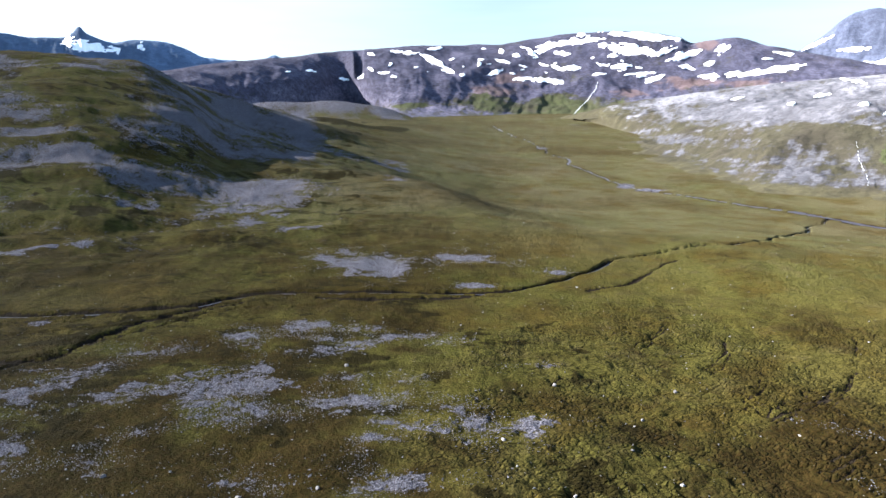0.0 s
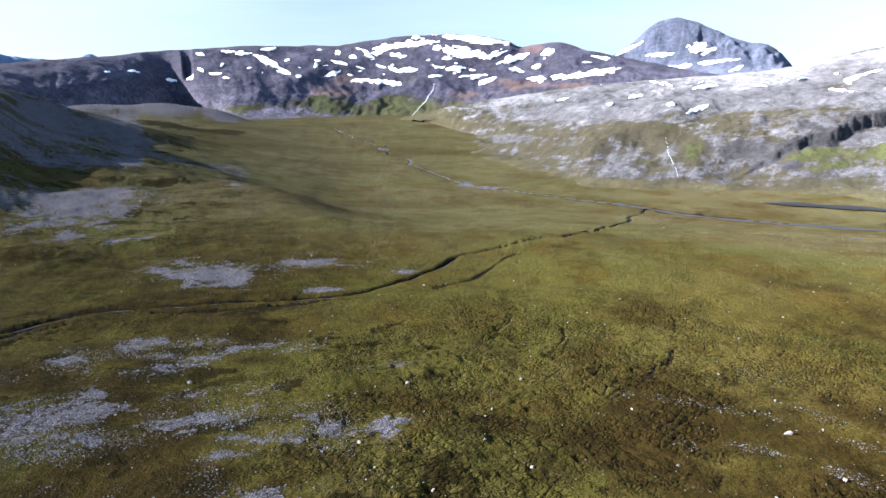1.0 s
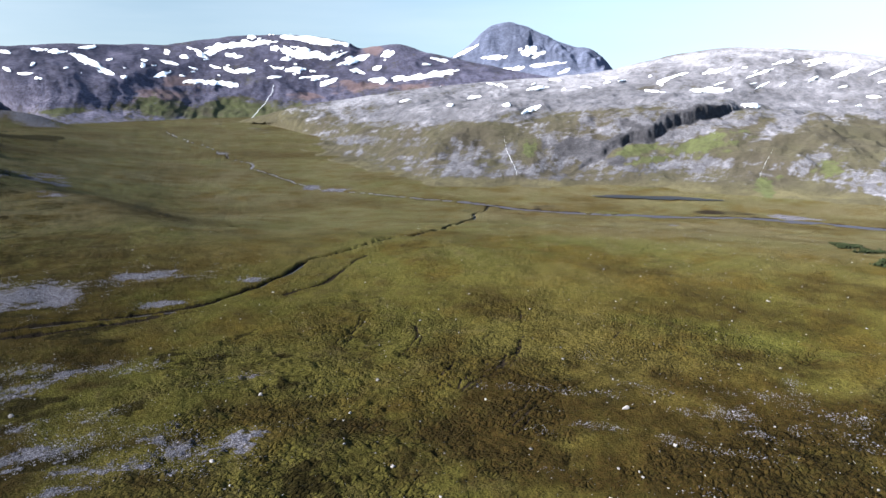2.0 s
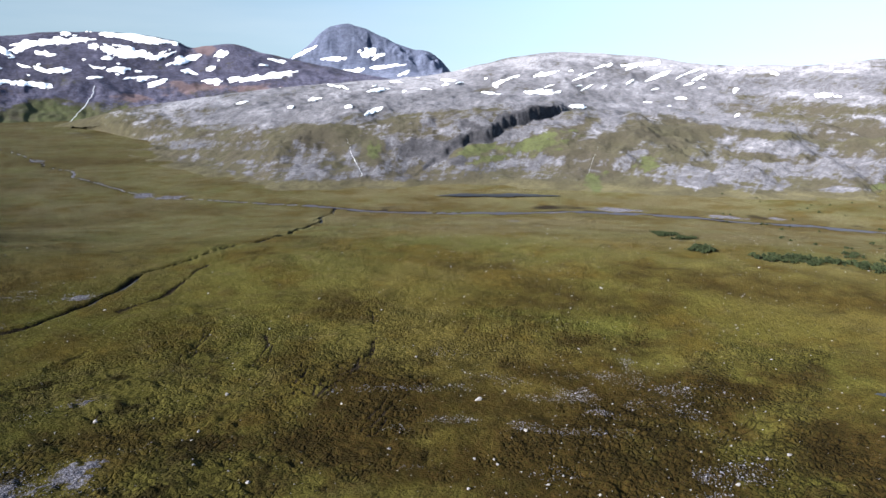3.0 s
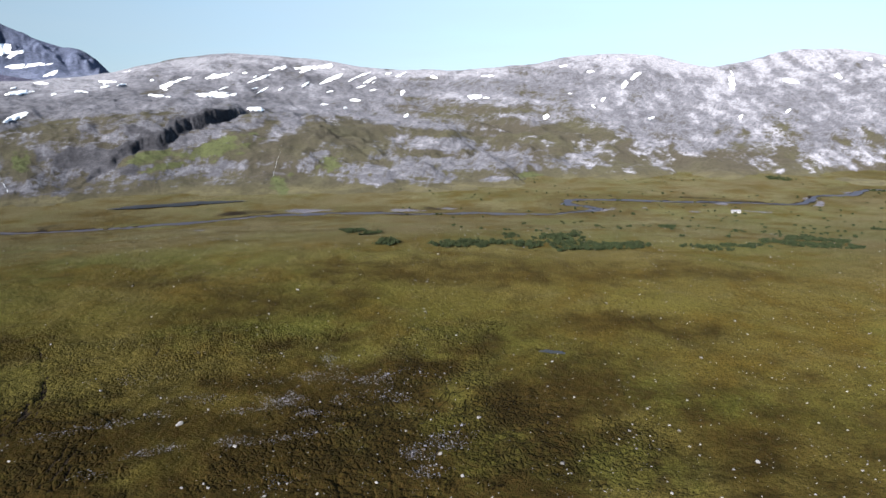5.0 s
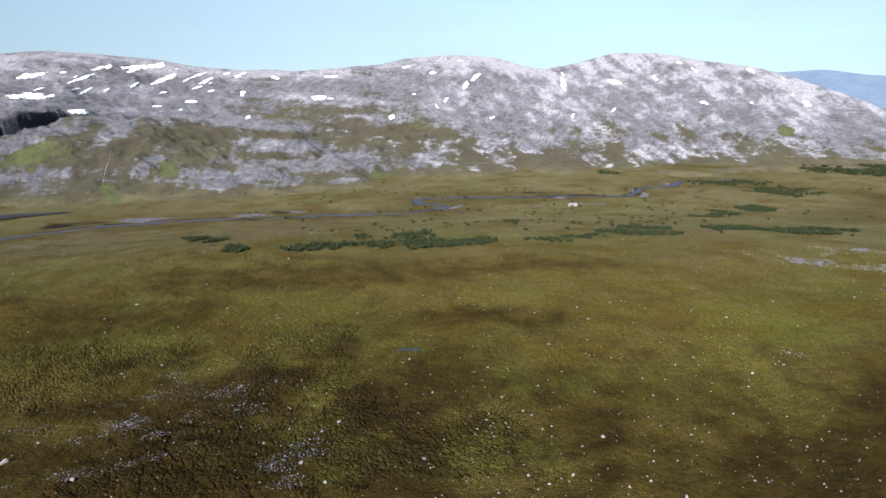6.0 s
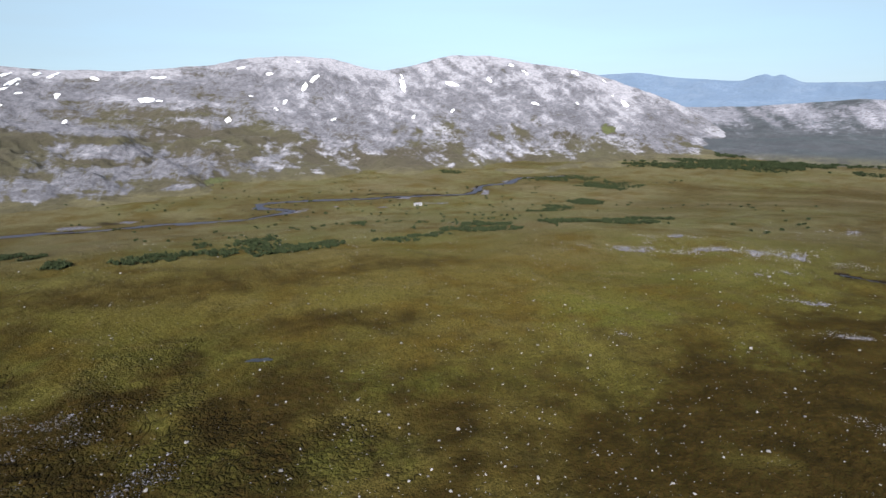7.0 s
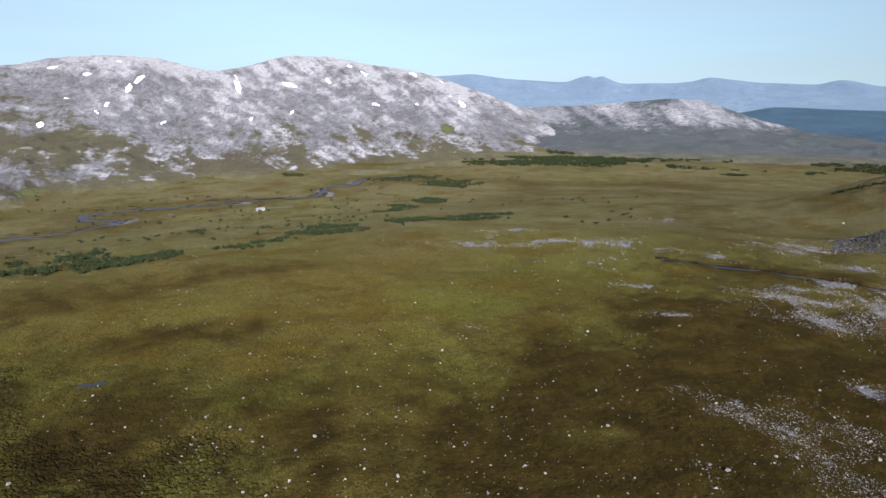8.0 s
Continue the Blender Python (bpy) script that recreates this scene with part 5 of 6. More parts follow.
def mountain_cover(kind, b, r, z):
    """Rock, snow, rust, green, the rock's tone with painted light and cliff shade, and the grassy foot."""
    x, y = plan(b, r)
    angle = np.degrees(np.arctan2(z - EYE, r))
    n = fbm(x, y, 220, 5, 700)
    none = np.zeros_like(z)
    if kind == "right":
        east, middle = step(-70, -80, b), step(-42, -52, b)
        bend = 1.2 * fbm(b, angle * 2, 6.0, 4, 712)
        sweep = fbm(b * 0.32 + bend, (angle + 0.17 * b + 0.25 * bend) * 2.4, 1.0, 5, 713, 0.66)
        level = fbm(b * 0.30 + bend, (angle - 0.04 * b + 0.3 * bend) * 2.4, 1.0, 5, 714, 0.66)
        plunge = fbm(b * 0.8 + 0.6 * bend, (angle - 0.5 * b + 0.3 * bend) * 1.7, 1.0, 5, 716, 0.68)
        w = sweep + (level - sweep) * middle
        w = w + (plunge - w) * east
        runs = fbm((b + (0.5 - 1.7 * east) * angle) * 3.4 + 0.8 * bend, angle * (0.7 - 0.3 * east), 1.4, 6, 718, 0.66)
        soft = fbm(b * 1.6 + 0.5 * bend, angle * 3.0, 1.6, 6, 715, 0.68)
        broad = fbm(b * 0.35 + 0.5 * bend, angle * 0.9 - 0.1 * b, 1.0, 3, 719)
        low = step(-3.4, -4.6, angle + 2.2 * east)
        stony, grassy = marks(ROCK_RIGHT, b, angle, 1.1), marks(TURF_RIGHT, b, angle, 1.1)
        above, below = angle - curve(RIGHT_FOOT, b), curve(RIGHT_CREST, b) - angle
        brow = step(1.5, 0.1, below)
        rock = 0.28 + 0.34 * step(-3.4, -2.2, angle) + 0.20 * step(-2.2, -0.2, angle) + 0.16 * east * step(-5.6, -4.4, angle) + 0.30 * w + 0.26 * soft + (0.28 + 0.2 * east) * runs * low
        rock = rock + 0.44 * stony - 0.40 * grassy * (1 - 0.6 * stony) * (1 - 0.5 * step(-2.4, -1.2, angle)) - 0.8 * step(0.8, 0.1, above)
        rock = rock + 0.12 * step(-48, -54, b) * step(-80, -74, b) * step(-3.4, -4.2, angle)
        green = marks(GREEN_RIGHT, b, angle, 1.2)
        drifts = step(-1.6, 1.0, angle) * np.clip(0.06 + 0.08 * n + 0.36 * w + 0.10 * brow, 0, 0.42)
        # Tone paints light too: paler on the front-lit east, darker low west.
        tone = 0.20 + 0.08 * east - 0.24 * low * (1 - east) + 0.22 * step(-3.0, 1.5, angle) + 0.08 * east + 0.30 * brow + (0.44 + 0.06 * east) * w + (0.30 + 0.08 * east) * soft + 0.24 * broad + (0.36 + 0.16 * east) * runs * low + (0.12 + 0.10 * (1 - middle) * (1 - low)) * stony - 0.45 * (1 - middle) * low
        tip = step(-19, -8, b)
        rock = rock - 0.7 * tip
        tone = np.minimum(tone, 0.82 + 0.2 * east)
        # Shade on the cliff face is painted: steep ground gets a darker tone.
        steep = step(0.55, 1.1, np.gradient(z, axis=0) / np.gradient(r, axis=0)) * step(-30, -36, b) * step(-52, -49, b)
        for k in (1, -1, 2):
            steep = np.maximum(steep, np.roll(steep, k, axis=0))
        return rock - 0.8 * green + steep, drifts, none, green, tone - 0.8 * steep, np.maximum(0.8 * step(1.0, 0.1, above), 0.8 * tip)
    if kind == "back":
        w = fbm(b * 0.8 + 0.6 * fbm(b, angle * 2, 3, 3, 716), angle * 1.9, 1.2, 5, 717, 0.6)
        rock = 0.42 + 0.45 * step(-2.0, 0.2, angle) + 0.2 * n + 0.25 * w + 0.25 * step(-6, 2, b)
        green = marks(GREEN_BACK, b, angle, 1.0)
        tone = 0.30 + 0.4 * w + 0.35 * step(0.6, -0.4, angle) * step(-6, 0, b)
        return rock - 0.7 * green, none, marks(RED_BACK, b, angle, 1.0), green, tone, none
    fade = 0.4 + 0.4 * n
    if kind in ("dome", "peaks"):
        return none + 1, none, none, none, fade, none
    if kind == "low":
        streak = fbm((b - 1.2 * angle) * 1.0, (angle + 0.4 * b) * 0.4, 1.0, 5, 720, 0.6)
        up = step(-3.4, -1.8, angle)
        return 0.12 + 0.5 * up + 0.15 * n + 0.45 * streak * up, none, none, none, 0.45 + 0.5 * streak, 0.7 * step(-4.3, -5.0, angle)
    if kind == "forest":
        low = step(-2.6, -3.6, angle + 0.5 * fbm(b, angle * 3, 3.0, 4, 725))
        return none + 0.5 + 0.4 * n + low, none, low, none, fade, none
    return none + 0.5 + 0.4 * n, none, none, none, fade, none


MOUNTAIN_TAGS = {
    "right": (1250, 260, "long rounded mountain of pale grey rock above olive slopes"),
    "back": (640, 170, "dark grey mountain with cliffs, green slopes and snow patches"),
    "dome": (200, 90, "steep domed blue-grey rock peak with snowfields"),
    "peaks": (300, 80, "jagged distant blue peaks with a snowfield"),
    "low": (300, 100, "low rounded grey hill with pale rock streaks"),
    "forest": (200, 50, "dark blue-green forested rise far down the valley"),
    "ranges": (420, 60, "hazy blue mountain ranges on the horizon"),
}
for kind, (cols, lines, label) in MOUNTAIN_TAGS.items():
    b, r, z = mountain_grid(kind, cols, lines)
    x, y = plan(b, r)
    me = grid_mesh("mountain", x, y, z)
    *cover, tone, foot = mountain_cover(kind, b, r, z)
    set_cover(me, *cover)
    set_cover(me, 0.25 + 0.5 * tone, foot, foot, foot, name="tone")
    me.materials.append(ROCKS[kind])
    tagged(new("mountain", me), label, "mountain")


# ---- things on the slopes ----
def slope_place(kind, grids={}):
    """A finder of places on one mountain: bearings and angles to x, y, z."""
    if kind not in grids:
        b, r, z = mountain_grid(kind, *MOUNTAIN_TAGS[kind][:2])
        grids[kind] = b[0], r, z, np.maximum.accumulate(np.degrees(np.arctan2(z - EYE, r)) + np.arange(len(r))[:, None] * 1e-7, axis=0)
    cols, r, z, angle = grids[kind]

    def find(bearing, up):
        at = np.interp(bearing, cols[::-1], np.arange(len(cols))[::-1])
        j = min(int(at), len(cols) - 2)
        rr = [np.interp(up, angle[:, k], r[:, k]) for k in (j, j + 1)]
        reach = rr[0] + (rr[1] - rr[0]) * (at - j)
        zz = [np.interp(reach, r[:, k], z[:, k]) for k in (j, j + 1)]
        px, py = plan(bearing, reach)
        return Vector((px, py, zz[0] + (zz[1] - zz[0]) * (at - j)))
    return find


def islands(mask):
    """The connected areas of a grid of cells, largest first."""
    left, found = {tuple(c) for c in np.argwhere(mask)}, []
    while left:
        todo, area = [left.pop()], []
        while todo:
            i, k = todo.pop()
            area.append((i, k))
            for c in ((i + 1, k), (i - 1, k), (i, k + 1), (i, k - 1)):
                if c in left:
                    left.remove(c)
                    todo.append(c)
        found.append(sorted(area))
    return sorted(found, key=len, reverse=True)


def snow_patches(kind, b, up, w, h, lean, seed, lift):
    """Old snow draped over the slope, its edge melted back into fingers, bays and strays."""
    find = slope_place(kind)
    nu, nv = int(26 + 26 * min(w, 2.0)), int(14 + 36 * min(h, 0.5))
    u, v = np.meshgrid(np.linspace(-1.7, 1.7, nu), np.linspace(-1.7, 1.7, nv))
    shift = seed * 11.3
    edge = 0.62 - 0.8 * (u * u + (v * (1 + 0.35 * u * u)) ** 2) ** 0.75 + 0.9 * fbm(u * w + shift, v * h * 3.4 + 0.5 * u * w - shift, 0.55, 5, 840, 0.66) + 0.35 * fbm(u + shift, v * 0.6 - shift, 1.1, 2, 845)
    cells = (edge[:-1, :-1] + edge[1:, :-1] + edge[:-1, 1:] + edge[1:, 1:]) > 0
    where = {"back": "dark rocky slope", "right": "pale rocky mountainside", "dome": "steep domed peak", "peaks": "distant blue peak"}[kind]
    for area in islands(cells)[:4]:
        if len(area) < 7:
            continue
        bm, made = bmesh.new(), {}
        for i, k in area:
            ring = []
            for c in ((i, k), (i, k + 1), (i + 1, k + 1), (i + 1, k)):
                if c not in made:
                    p = find(b + w * u[c], up + h * v[c] - lean * w * u[c])
                    p.z += lift * (0.25 + 0.75 * min(1.0, max(0.0, edge[c] * 2.5)))
                    made[c] = bm.verts.new(p)
                ring.append(made[c])
            bm.faces.new(ring).smooth = True
        share = w * math.sqrt(len(area) / 300)
        size = "broad" if share > 1.1 else "small" if share < 0.35 else "ragged"
        tagged(part("snow_patch", bm, SNOW), size + " patch of old white snow on a " + where, "snow", group="snow patches")


rng = random.Random(80)
FLECKS_BACK = [(rng.uniform(3, -19), rng.uniform(0.8, 2.9), rng.uniform(0.1, 0.24), rng.uniform(0.03, 0.06), rng.uniform(-0.3, 0.2)) for _ in range(20)]
FLECKS_RIGHT = [(rng.uniform(-27, -62), rng.uniform(-0.4, 1.5), rng.uniform(0.15, 0.45), rng.uniform(0.04, 0.07), rng.uniform(0.0, 0.5)) for _ in range(26)]
count = 0
for kind, rows, lift in (("back", SNOW_BACK + SNOW_BACK_MID + SNOW_BACK_LOW + FLECKS_BACK, 3.0), ("right", [(b, up, 0.8 * w, 0.7 * h, lean) for b, up, w, h, lean in SNOW_RIGHT + SNOW_RIGHT_HIGH + SNOW_RIGHT_FAR + SNOW_RIGHT_EDGE] + FLECKS_RIGHT, 2.0), ("dome", SNOW_DOME, 5.0), ("peaks", SNOW_PEAKS, 5.0)):
    for row in rows:
        count += 1
        snow_patches(kind, *row, count, lift)


def fall(kind, knots, width, name, label, gaps=0.0):
    """A stream falling down a mountainside, as a broken white ribbon."""
    find = slope_place(kind)
    k = np.array(knots)
    t = np.linspace(0, len(k) - 1, 70)
    rng = np.random.RandomState(7)
    bm = bmesh.new()
    pairs = []
    for s in t:
        i = min(int(s), len(k) - 2)
        b, up = k[i] + (k[i + 1] - k[i]) * (s - i)
        p = find(b + 0.03 * math.sin(s * 5) + 0.025 * math.sin(s * 13 + 1) + 0.012 * rng.randn(), up)
        toward = (Vector((0, 0, EYE)) - p).normalized()
        side = toward.cross(Vector((0, 0, 1))).normalized() * width * rng.uniform(0.15, 1.0)
        p = p + toward * 6 + Vector((0, 0, 1.0))
        pairs.append([bm.verts.new(p + side * q + toward * (1 - abs(q)) * 0.8) for q in (-1, 0, 1)])
    for a, c in zip(pairs, pairs[1:]):
        if rng.rand() < gaps:
            continue
        for q in (0, 1):
            bm.faces.new((a[q], a[q + 1], c[q + 1], c[q]))
    return tagged(part(name, bm, FOAM), label, "waterfall", kind="structure")


fall("back", [(-12.14, 0.15), (-11.94, -0.42), (-11.43, -1.16), (-10.82, -1.82), (-10.13, -2.5)], 2.2, "waterfall", "white waterfall running down a dark mountainside")
fall("right", [(-30.33, -3.93), (-30.5, -4.68), (-30.68, -5.44), (-31.16, -6.25), (-31.47, -7.06)], 0.5, "waterfall", "thin broken white stream falling over grey rock", 0.4)
fall("right", [(-50.7, -4.21), (-50.4, -5.03), (-50.06, -5.94), (-49.85, -6.85)], 0.3, "waterfall", "thin pale stream in a grassy gully", 0.6)


def pond(name, b, r, w, d, seed, label, lift=0.5):
    cx, cy = plan(b, r)
    a = radians(b)
    bm = bmesh.new()
    ring = []
    z = float(land(np.array([cx]), np.array([cy]))[0][0]) + lift
    for k in range(72):
        th = k / 72 * math.tau
        q = 1 + 0.28 * math.sin(2 * th + seed) + 0.16 * math.sin(5 * th + 2 * seed) + 0.08 * math.sin(11 * th + seed)
        sx, sy = w * q * math.cos(th), d * q * math.sin(th)
        ring.append(bm.verts.new((cx + sx * math.cos(a) - sy * math.sin(a), cy + sx * math.sin(a) + sy * math.cos(a), z)))
    bm.faces.new(ring)
    return tagged(part(name, bm, CREEK_WATER), label, "water", kind="structure")


pond("pond", *LAKE, 1.0, "long dark pond below a grey mountainside", 1.0)
pond("pond", -73.0, 157, 2.4, 1.3, 2.0, "small dark pool in brown heath", 0.15)


# ---- huts on the valley floor ----
def board_paint(name, a, b):
    g = Graph(name)
    n = g.noise(0.6, 4, 0.6)
    g.surface(g.mix(n, a, b), 0.7, g.bump(n, 0.3, 0.02))
    return g.material


HUT_WALL, HUT_ROOF = board_paint("white_boards", (0.20, 0.20, 0.21), (0.28, 0.28, 0.29)), board_paint("grey_roofing", (0.13, 0.13, 0.15), (0.19, 0.19, 0.21))
HUT_DARK = board_paint("dark_boards", (0.03, 0.03, 0.035), (0.06, 0.06, 0.06))


def box(x0, x1, y0, y1, z0, z1):
    bm = bmesh.new()
    bmesh.ops.create_cube(bm, size=1.0)
    for v in bm.verts:
        v.co = Vector(((v.co.x + 0.5) * (x1 - x0) + x0, (v.co.y + 0.5) * (y1 - y0) + y0, (v.co.z + 0.5) * (z1 - z0) + z0))
    return bm


def gabled(l, d, low, high, over=0.0, thick=0.0):
    """A gabled body, or with a thickness the roof on it; its ridge runs along x."""
    bm = bmesh.new()
    rim = [(-d / 2 - over, low), (0, high), (d / 2 + over, low)]
    rim = [(y, z) for y, z in rim] + ([(y, z + thick) for y, z in reversed(rim)] if thick else [(d / 2, -1.0), (-d / 2, -1.0)])
    ends = [[bm.verts.new((x, y, z)) for y, z in rim] for x in (-l / 2 - over, l / 2 + over)]
    n = len(rim)
    for k in range(n):
        bm.faces.new((ends[0][k], ends[0][(k + 1) % n], ends[1][(k + 1) % n], ends[1][k]))
    for e, ring in enumerate(ends):
        if thick:
            for quad in ((0, 1, 4, 5), (1, 2, 3, 4)):
                bm.faces.new([ring[i] for i in quad])
        else:
            bm.faces.new(ring)
    bmesh.ops.recalc_face_normals(bm, faces=bm.faces)
    return bm


def hut(b, r, l, d, eave, ridge, turn, label):
    x, y = plan(b, r)
    thing = tagged(new("hut"), label, "hut")
    part("wall", gabled(l, d, eave, ridge), HUT_WALL, thing)
    part("roof", gabled(l, d, eave - 0.05, ridge + 0.03, 0.25, 0.14), HUT_ROOF, thing, "grey sheet roof")
    part("door", box(-0.45, 0.45, -d / 2 - 0.05, -d / 2 + 0.02, 0.0, 1.6), HUT_DARK, thing, "dark plank door")
    for side in (-1, 1):
        part("window", box(side * l * 0.3 - 0.5, side * l * 0.3 + 0.5, -d / 2 - 0.04, -d / 2 + 0.02, 0.8, 1.4), HUT_DARK, thing, "small dark window")
    thing.matrix_world = pose(x, y, float(land(np.array([x]), np.array([y]))[0][0]) + 0.15, 0, 0, b + turn)
    return thing


hut(-86.6, 626, 7.0, 3.2, 1.7, 2.5, 24, "small white wooden hut with a grey roof by the river")
spot = slope_place("forest")(-126.28, -1.25)
bm = bmesh.new()
bmesh.ops.create_cone(bm, cap_ends=True, segments=10, radius1=0.9, radius2=0.5, depth=17)
bmesh.ops.translate(bm, verts=bm.verts, vec=spot + Vector((0, 0, 6)))
tagged(part("tower", bm, HUT_ROOF), "tall slender white tower on a distant forested rise", "tower")

# ---- stones ----
def rock_form(seed, cuts=9, detail=2, flat=0.65):
    """A boulder: a round form cut by rough planes, wider than high."""
    rng = random.Random(seed)
    bm = bmesh.new()
    bmesh.ops.create_icosphere(bm, subdivisions=detail, radius=1.0)
    planes = [(Vector((rng.gauss(0, 1), rng.gauss(0, 1), rng.gauss(0, 0.8))).normalized(), rng.uniform(0.42, 0.8)) for _ in range(cuts)]
    wide = (rng.uniform(0.8, 1.25), rng.uniform(0.7, 1.0), flat * rng.uniform(0.8, 1.2))
    for v in bm.verts:
        for n, d in planes:
            over = v.co.dot(n) - d
            if over > 0:
                v.co -= n * over
        v.co += v.co.normalized() * 0.07 * noise.noise(v.co * 2.3 + Vector((seed, 0, 0)))
        v.co = Vector((v.co.x * wide[0], v.co.y * wide[1], v.co.z * wide[2]))
    return bm


FORMS = []
for seed in range(7):
    bm = rock_form(seed)
    me = bpy.data.meshes.new("boulder")
    bm.to_mesh(me)
    bm.free()
    me.materials.append(STONE)
    FORMS.append(me)


def height_at(x, y):
    return land(np.atleast_1d(np.asarray(x, float)), np.atleast_1d(np.asarray(y, float)))[0]


# single boulders: bearing, range, half width
BOULDERS_1 = [(28.7, 112.2, 0.96), (-5.2, 110.2, 0.78), (-9.6, 134.2, 0.91), (-17.1, 123.4, 0.85), (-16.5, 110.4, 0.61), (-19.6, 137.1, 0.72), (-19.2, 106.8, 0.42), (-6.5, 102.0, 0.49), (-8.1, 95.7, 0.47), (8.6, 145.4, 0.97), (14.0, 139.5, 0.63), (11.6, 97.5, 0.79), (18.5, 98.1, 0.95), (-27.6, 197.8, 0.71), (-32.8, 184.1, 0.53), (-23.3, 118.8, 0.46), (23.7, 109.3, 0.43), (-2.7, 129.6, 0.49), (-41.2, 127.7, 1.17), (-33.2, 109.3, 0.77), (-35.7, 149.5, 0.67), (-42.7, 105.4, 0.5), (-47.6, 99.1, 0.56), (-40.4, 96.7, 0.55), (-40.0, 140.0, 0.63), (-48.9, 102.4, 0.49), (-57.5, 100.1, 0.56), (-66.7, 120.8, 0.65), (-64.7, 166.6, 0.49), (-62.2, 217.6, 0.62)]
BOULDERS_2 = [(-48.9, 186.5, 0.54), (-72.7, 137.3, 0.52), (-29.1, 127.1, 0.48), (-63.3, 108.1, 0.68), (-52.2, 98.1, 0.48), (-75.0, 132.8, 0.5), (-77.3, 199.5, 0.57), (-90.0, 117.1, 0.72), (-97.2, 102.2, 0.82), (-87.6, 103.0, 0.57), (-83.8, 124.2, 0.57), (-79.0, 117.1, 0.45), (-92.5, 101.7, 0.41), (-101.3, 158.3, 0.7), (-113.7, 173.0, 0.76), (-111.6, 185.0, 0.54), (-103.7, 174.1, 0.63), (-107.5, 228.5, 0.81), (-105.7, 127.5, 0.49), (-94.3, 111.1, 0.43), (-76.0, 113.0, 0.44), (-85.6, 116.5, 0.45), (-111.1, 204.1, 0.59), (-102.2, 214.7, 0.61), (-87.3, 193.0, 0.56), (-98.5, 125.0, 0.38), (-114.6, 137.5, 0.62), (-108.7, 105.8, 0.59), (-125.6, 111.8, 0.79), (-129.0, 119.6, 0.74)]
BOULDERS_3 = [(-130.5, 120.8, 0.65), (-124.2, 113.1, 0.62), (-124.8, 106.0, 0.59), (-118.0, 138.4, 0.62), (-129.4, 127.3, 0.78), (-135.9, 127.7, 0.78), (-131.7, 383.0, 1.6), (-114.5, 242.0, 0.86), (-132.9, 165.2, 0.61), (-129.6, 186.2, 0.67), (-94.2, 104.7, 0.42), (-105.6, 105.6, 0.42), (-112.5, 116.3, 0.45), (-120.9, 136.2, 0.51), (-135.2, 133.5, 0.71), (-131.5, 152.0, 0.56), (-127.5, 164.7, 0.6)]


def boulder(b, r, size, k, sink=0.3):
    x, y = plan(b, r)
    ob = new("boulder", FORMS[k % len(FORMS)])
    s = size * 0.62 * (0.92 + 0.16 * ((k * 0.37) % 1))
    ob.matrix_world = pose(x, y, float(height_at(x, y)[0]) + s * sink, 12 * math.sin(k * 1.7), 12 * math.cos(k * 2.3), k * 137.5) @ Matrix.Scale(s, 4)
    words = "large pale grey boulder" if size > 0.8 else "pale grey boulder" if size > 0.5 else "small pale boulder"
    return tagged(ob, words + " half sunk in tundra grass", "boulder", group="boulders on the tundra")


for k, row in enumerate(BOULDERS_1 + BOULDERS_2 + BOULDERS_3):
    boulder(*row, k)
rng = np.random.RandomState(3)
for k in range(300):
    boulder(rng.uniform(-38, -139) if k % 4 else rng.uniform(-36, 40), 92 + 170 * rng.rand() ** 1.5, 0.13 + 0.085 * rng.exponential(), k + 100, 0.15)


CORNERS = np.array([(a, b, c) for a in (-1.0, 1.0) for b in (-1.0, 1.0) for c in (-1.0, 1.0)]) / 1.6
bm = bmesh.new()
hull = [bm.verts.new(p * k) for p, k in zip(CORNERS, (1.0, 0.9, 0.94, 1.06, 0.97, 1.03, 1.08, 0.92))]
bmesh.ops.convex_hull(bm, input=hull)
bm.verts.index_update()
bmesh.ops.triangulate(bm, faces=bm.faces)
STONE_FACES = np.array([[v.index for v in f.verts] for f in bm.faces])
bm.free()


def stones(name, xy, size, label, seed, mat):
    """Many stones in one mesh, each turned and shaped at random."""
    rng = np.random.RandomState(seed)
    n = len(xy)
    v = CORNERS[None] * (1 + 0.8 * (rng.rand(n, 8, 3) - 0.5))
    v = v * np.stack([rng.uniform(0.8, 1.3, n), rng.uniform(0.6, 1.0, n), rng.uniform(0.4, 0.75, n)], -1)[:, None]
    a, tip = rng.uniform(0, math.tau, n), rng.uniform(-0.4, 0.4, n)
    v = np.stack([v[:, :, 0], v[:, :, 1] * np.cos(tip)[:, None] - v[:, :, 2] * np.sin(tip)[:, None], v[:, :, 1] * np.sin(tip)[:, None] + v[:, :, 2] * np.cos(tip)[:, None]], -1)
    v = np.stack([v[:, :, 0] * np.cos(a)[:, None] - v[:, :, 1] * np.sin(a)[:, None], v[:, :, 0] * np.sin(a)[:, None] + v[:, :, 1] * np.cos(a)[:, None], v[:, :, 2]], -1)
    base = np.stack([xy[:, 0], xy[:, 1], height_at(xy[:, 0], xy[:, 1]) + size * 0.2], -1)
    v = v * size[:, None, None] + base[:, None]
    faces = STONE_FACES[None] + (np.arange(n) * 8)[:, None, None]
    return tagged(joined(name, v.reshape(-1, 3), faces.reshape(-1, 3), mat), label, "stones", kind="stuff")


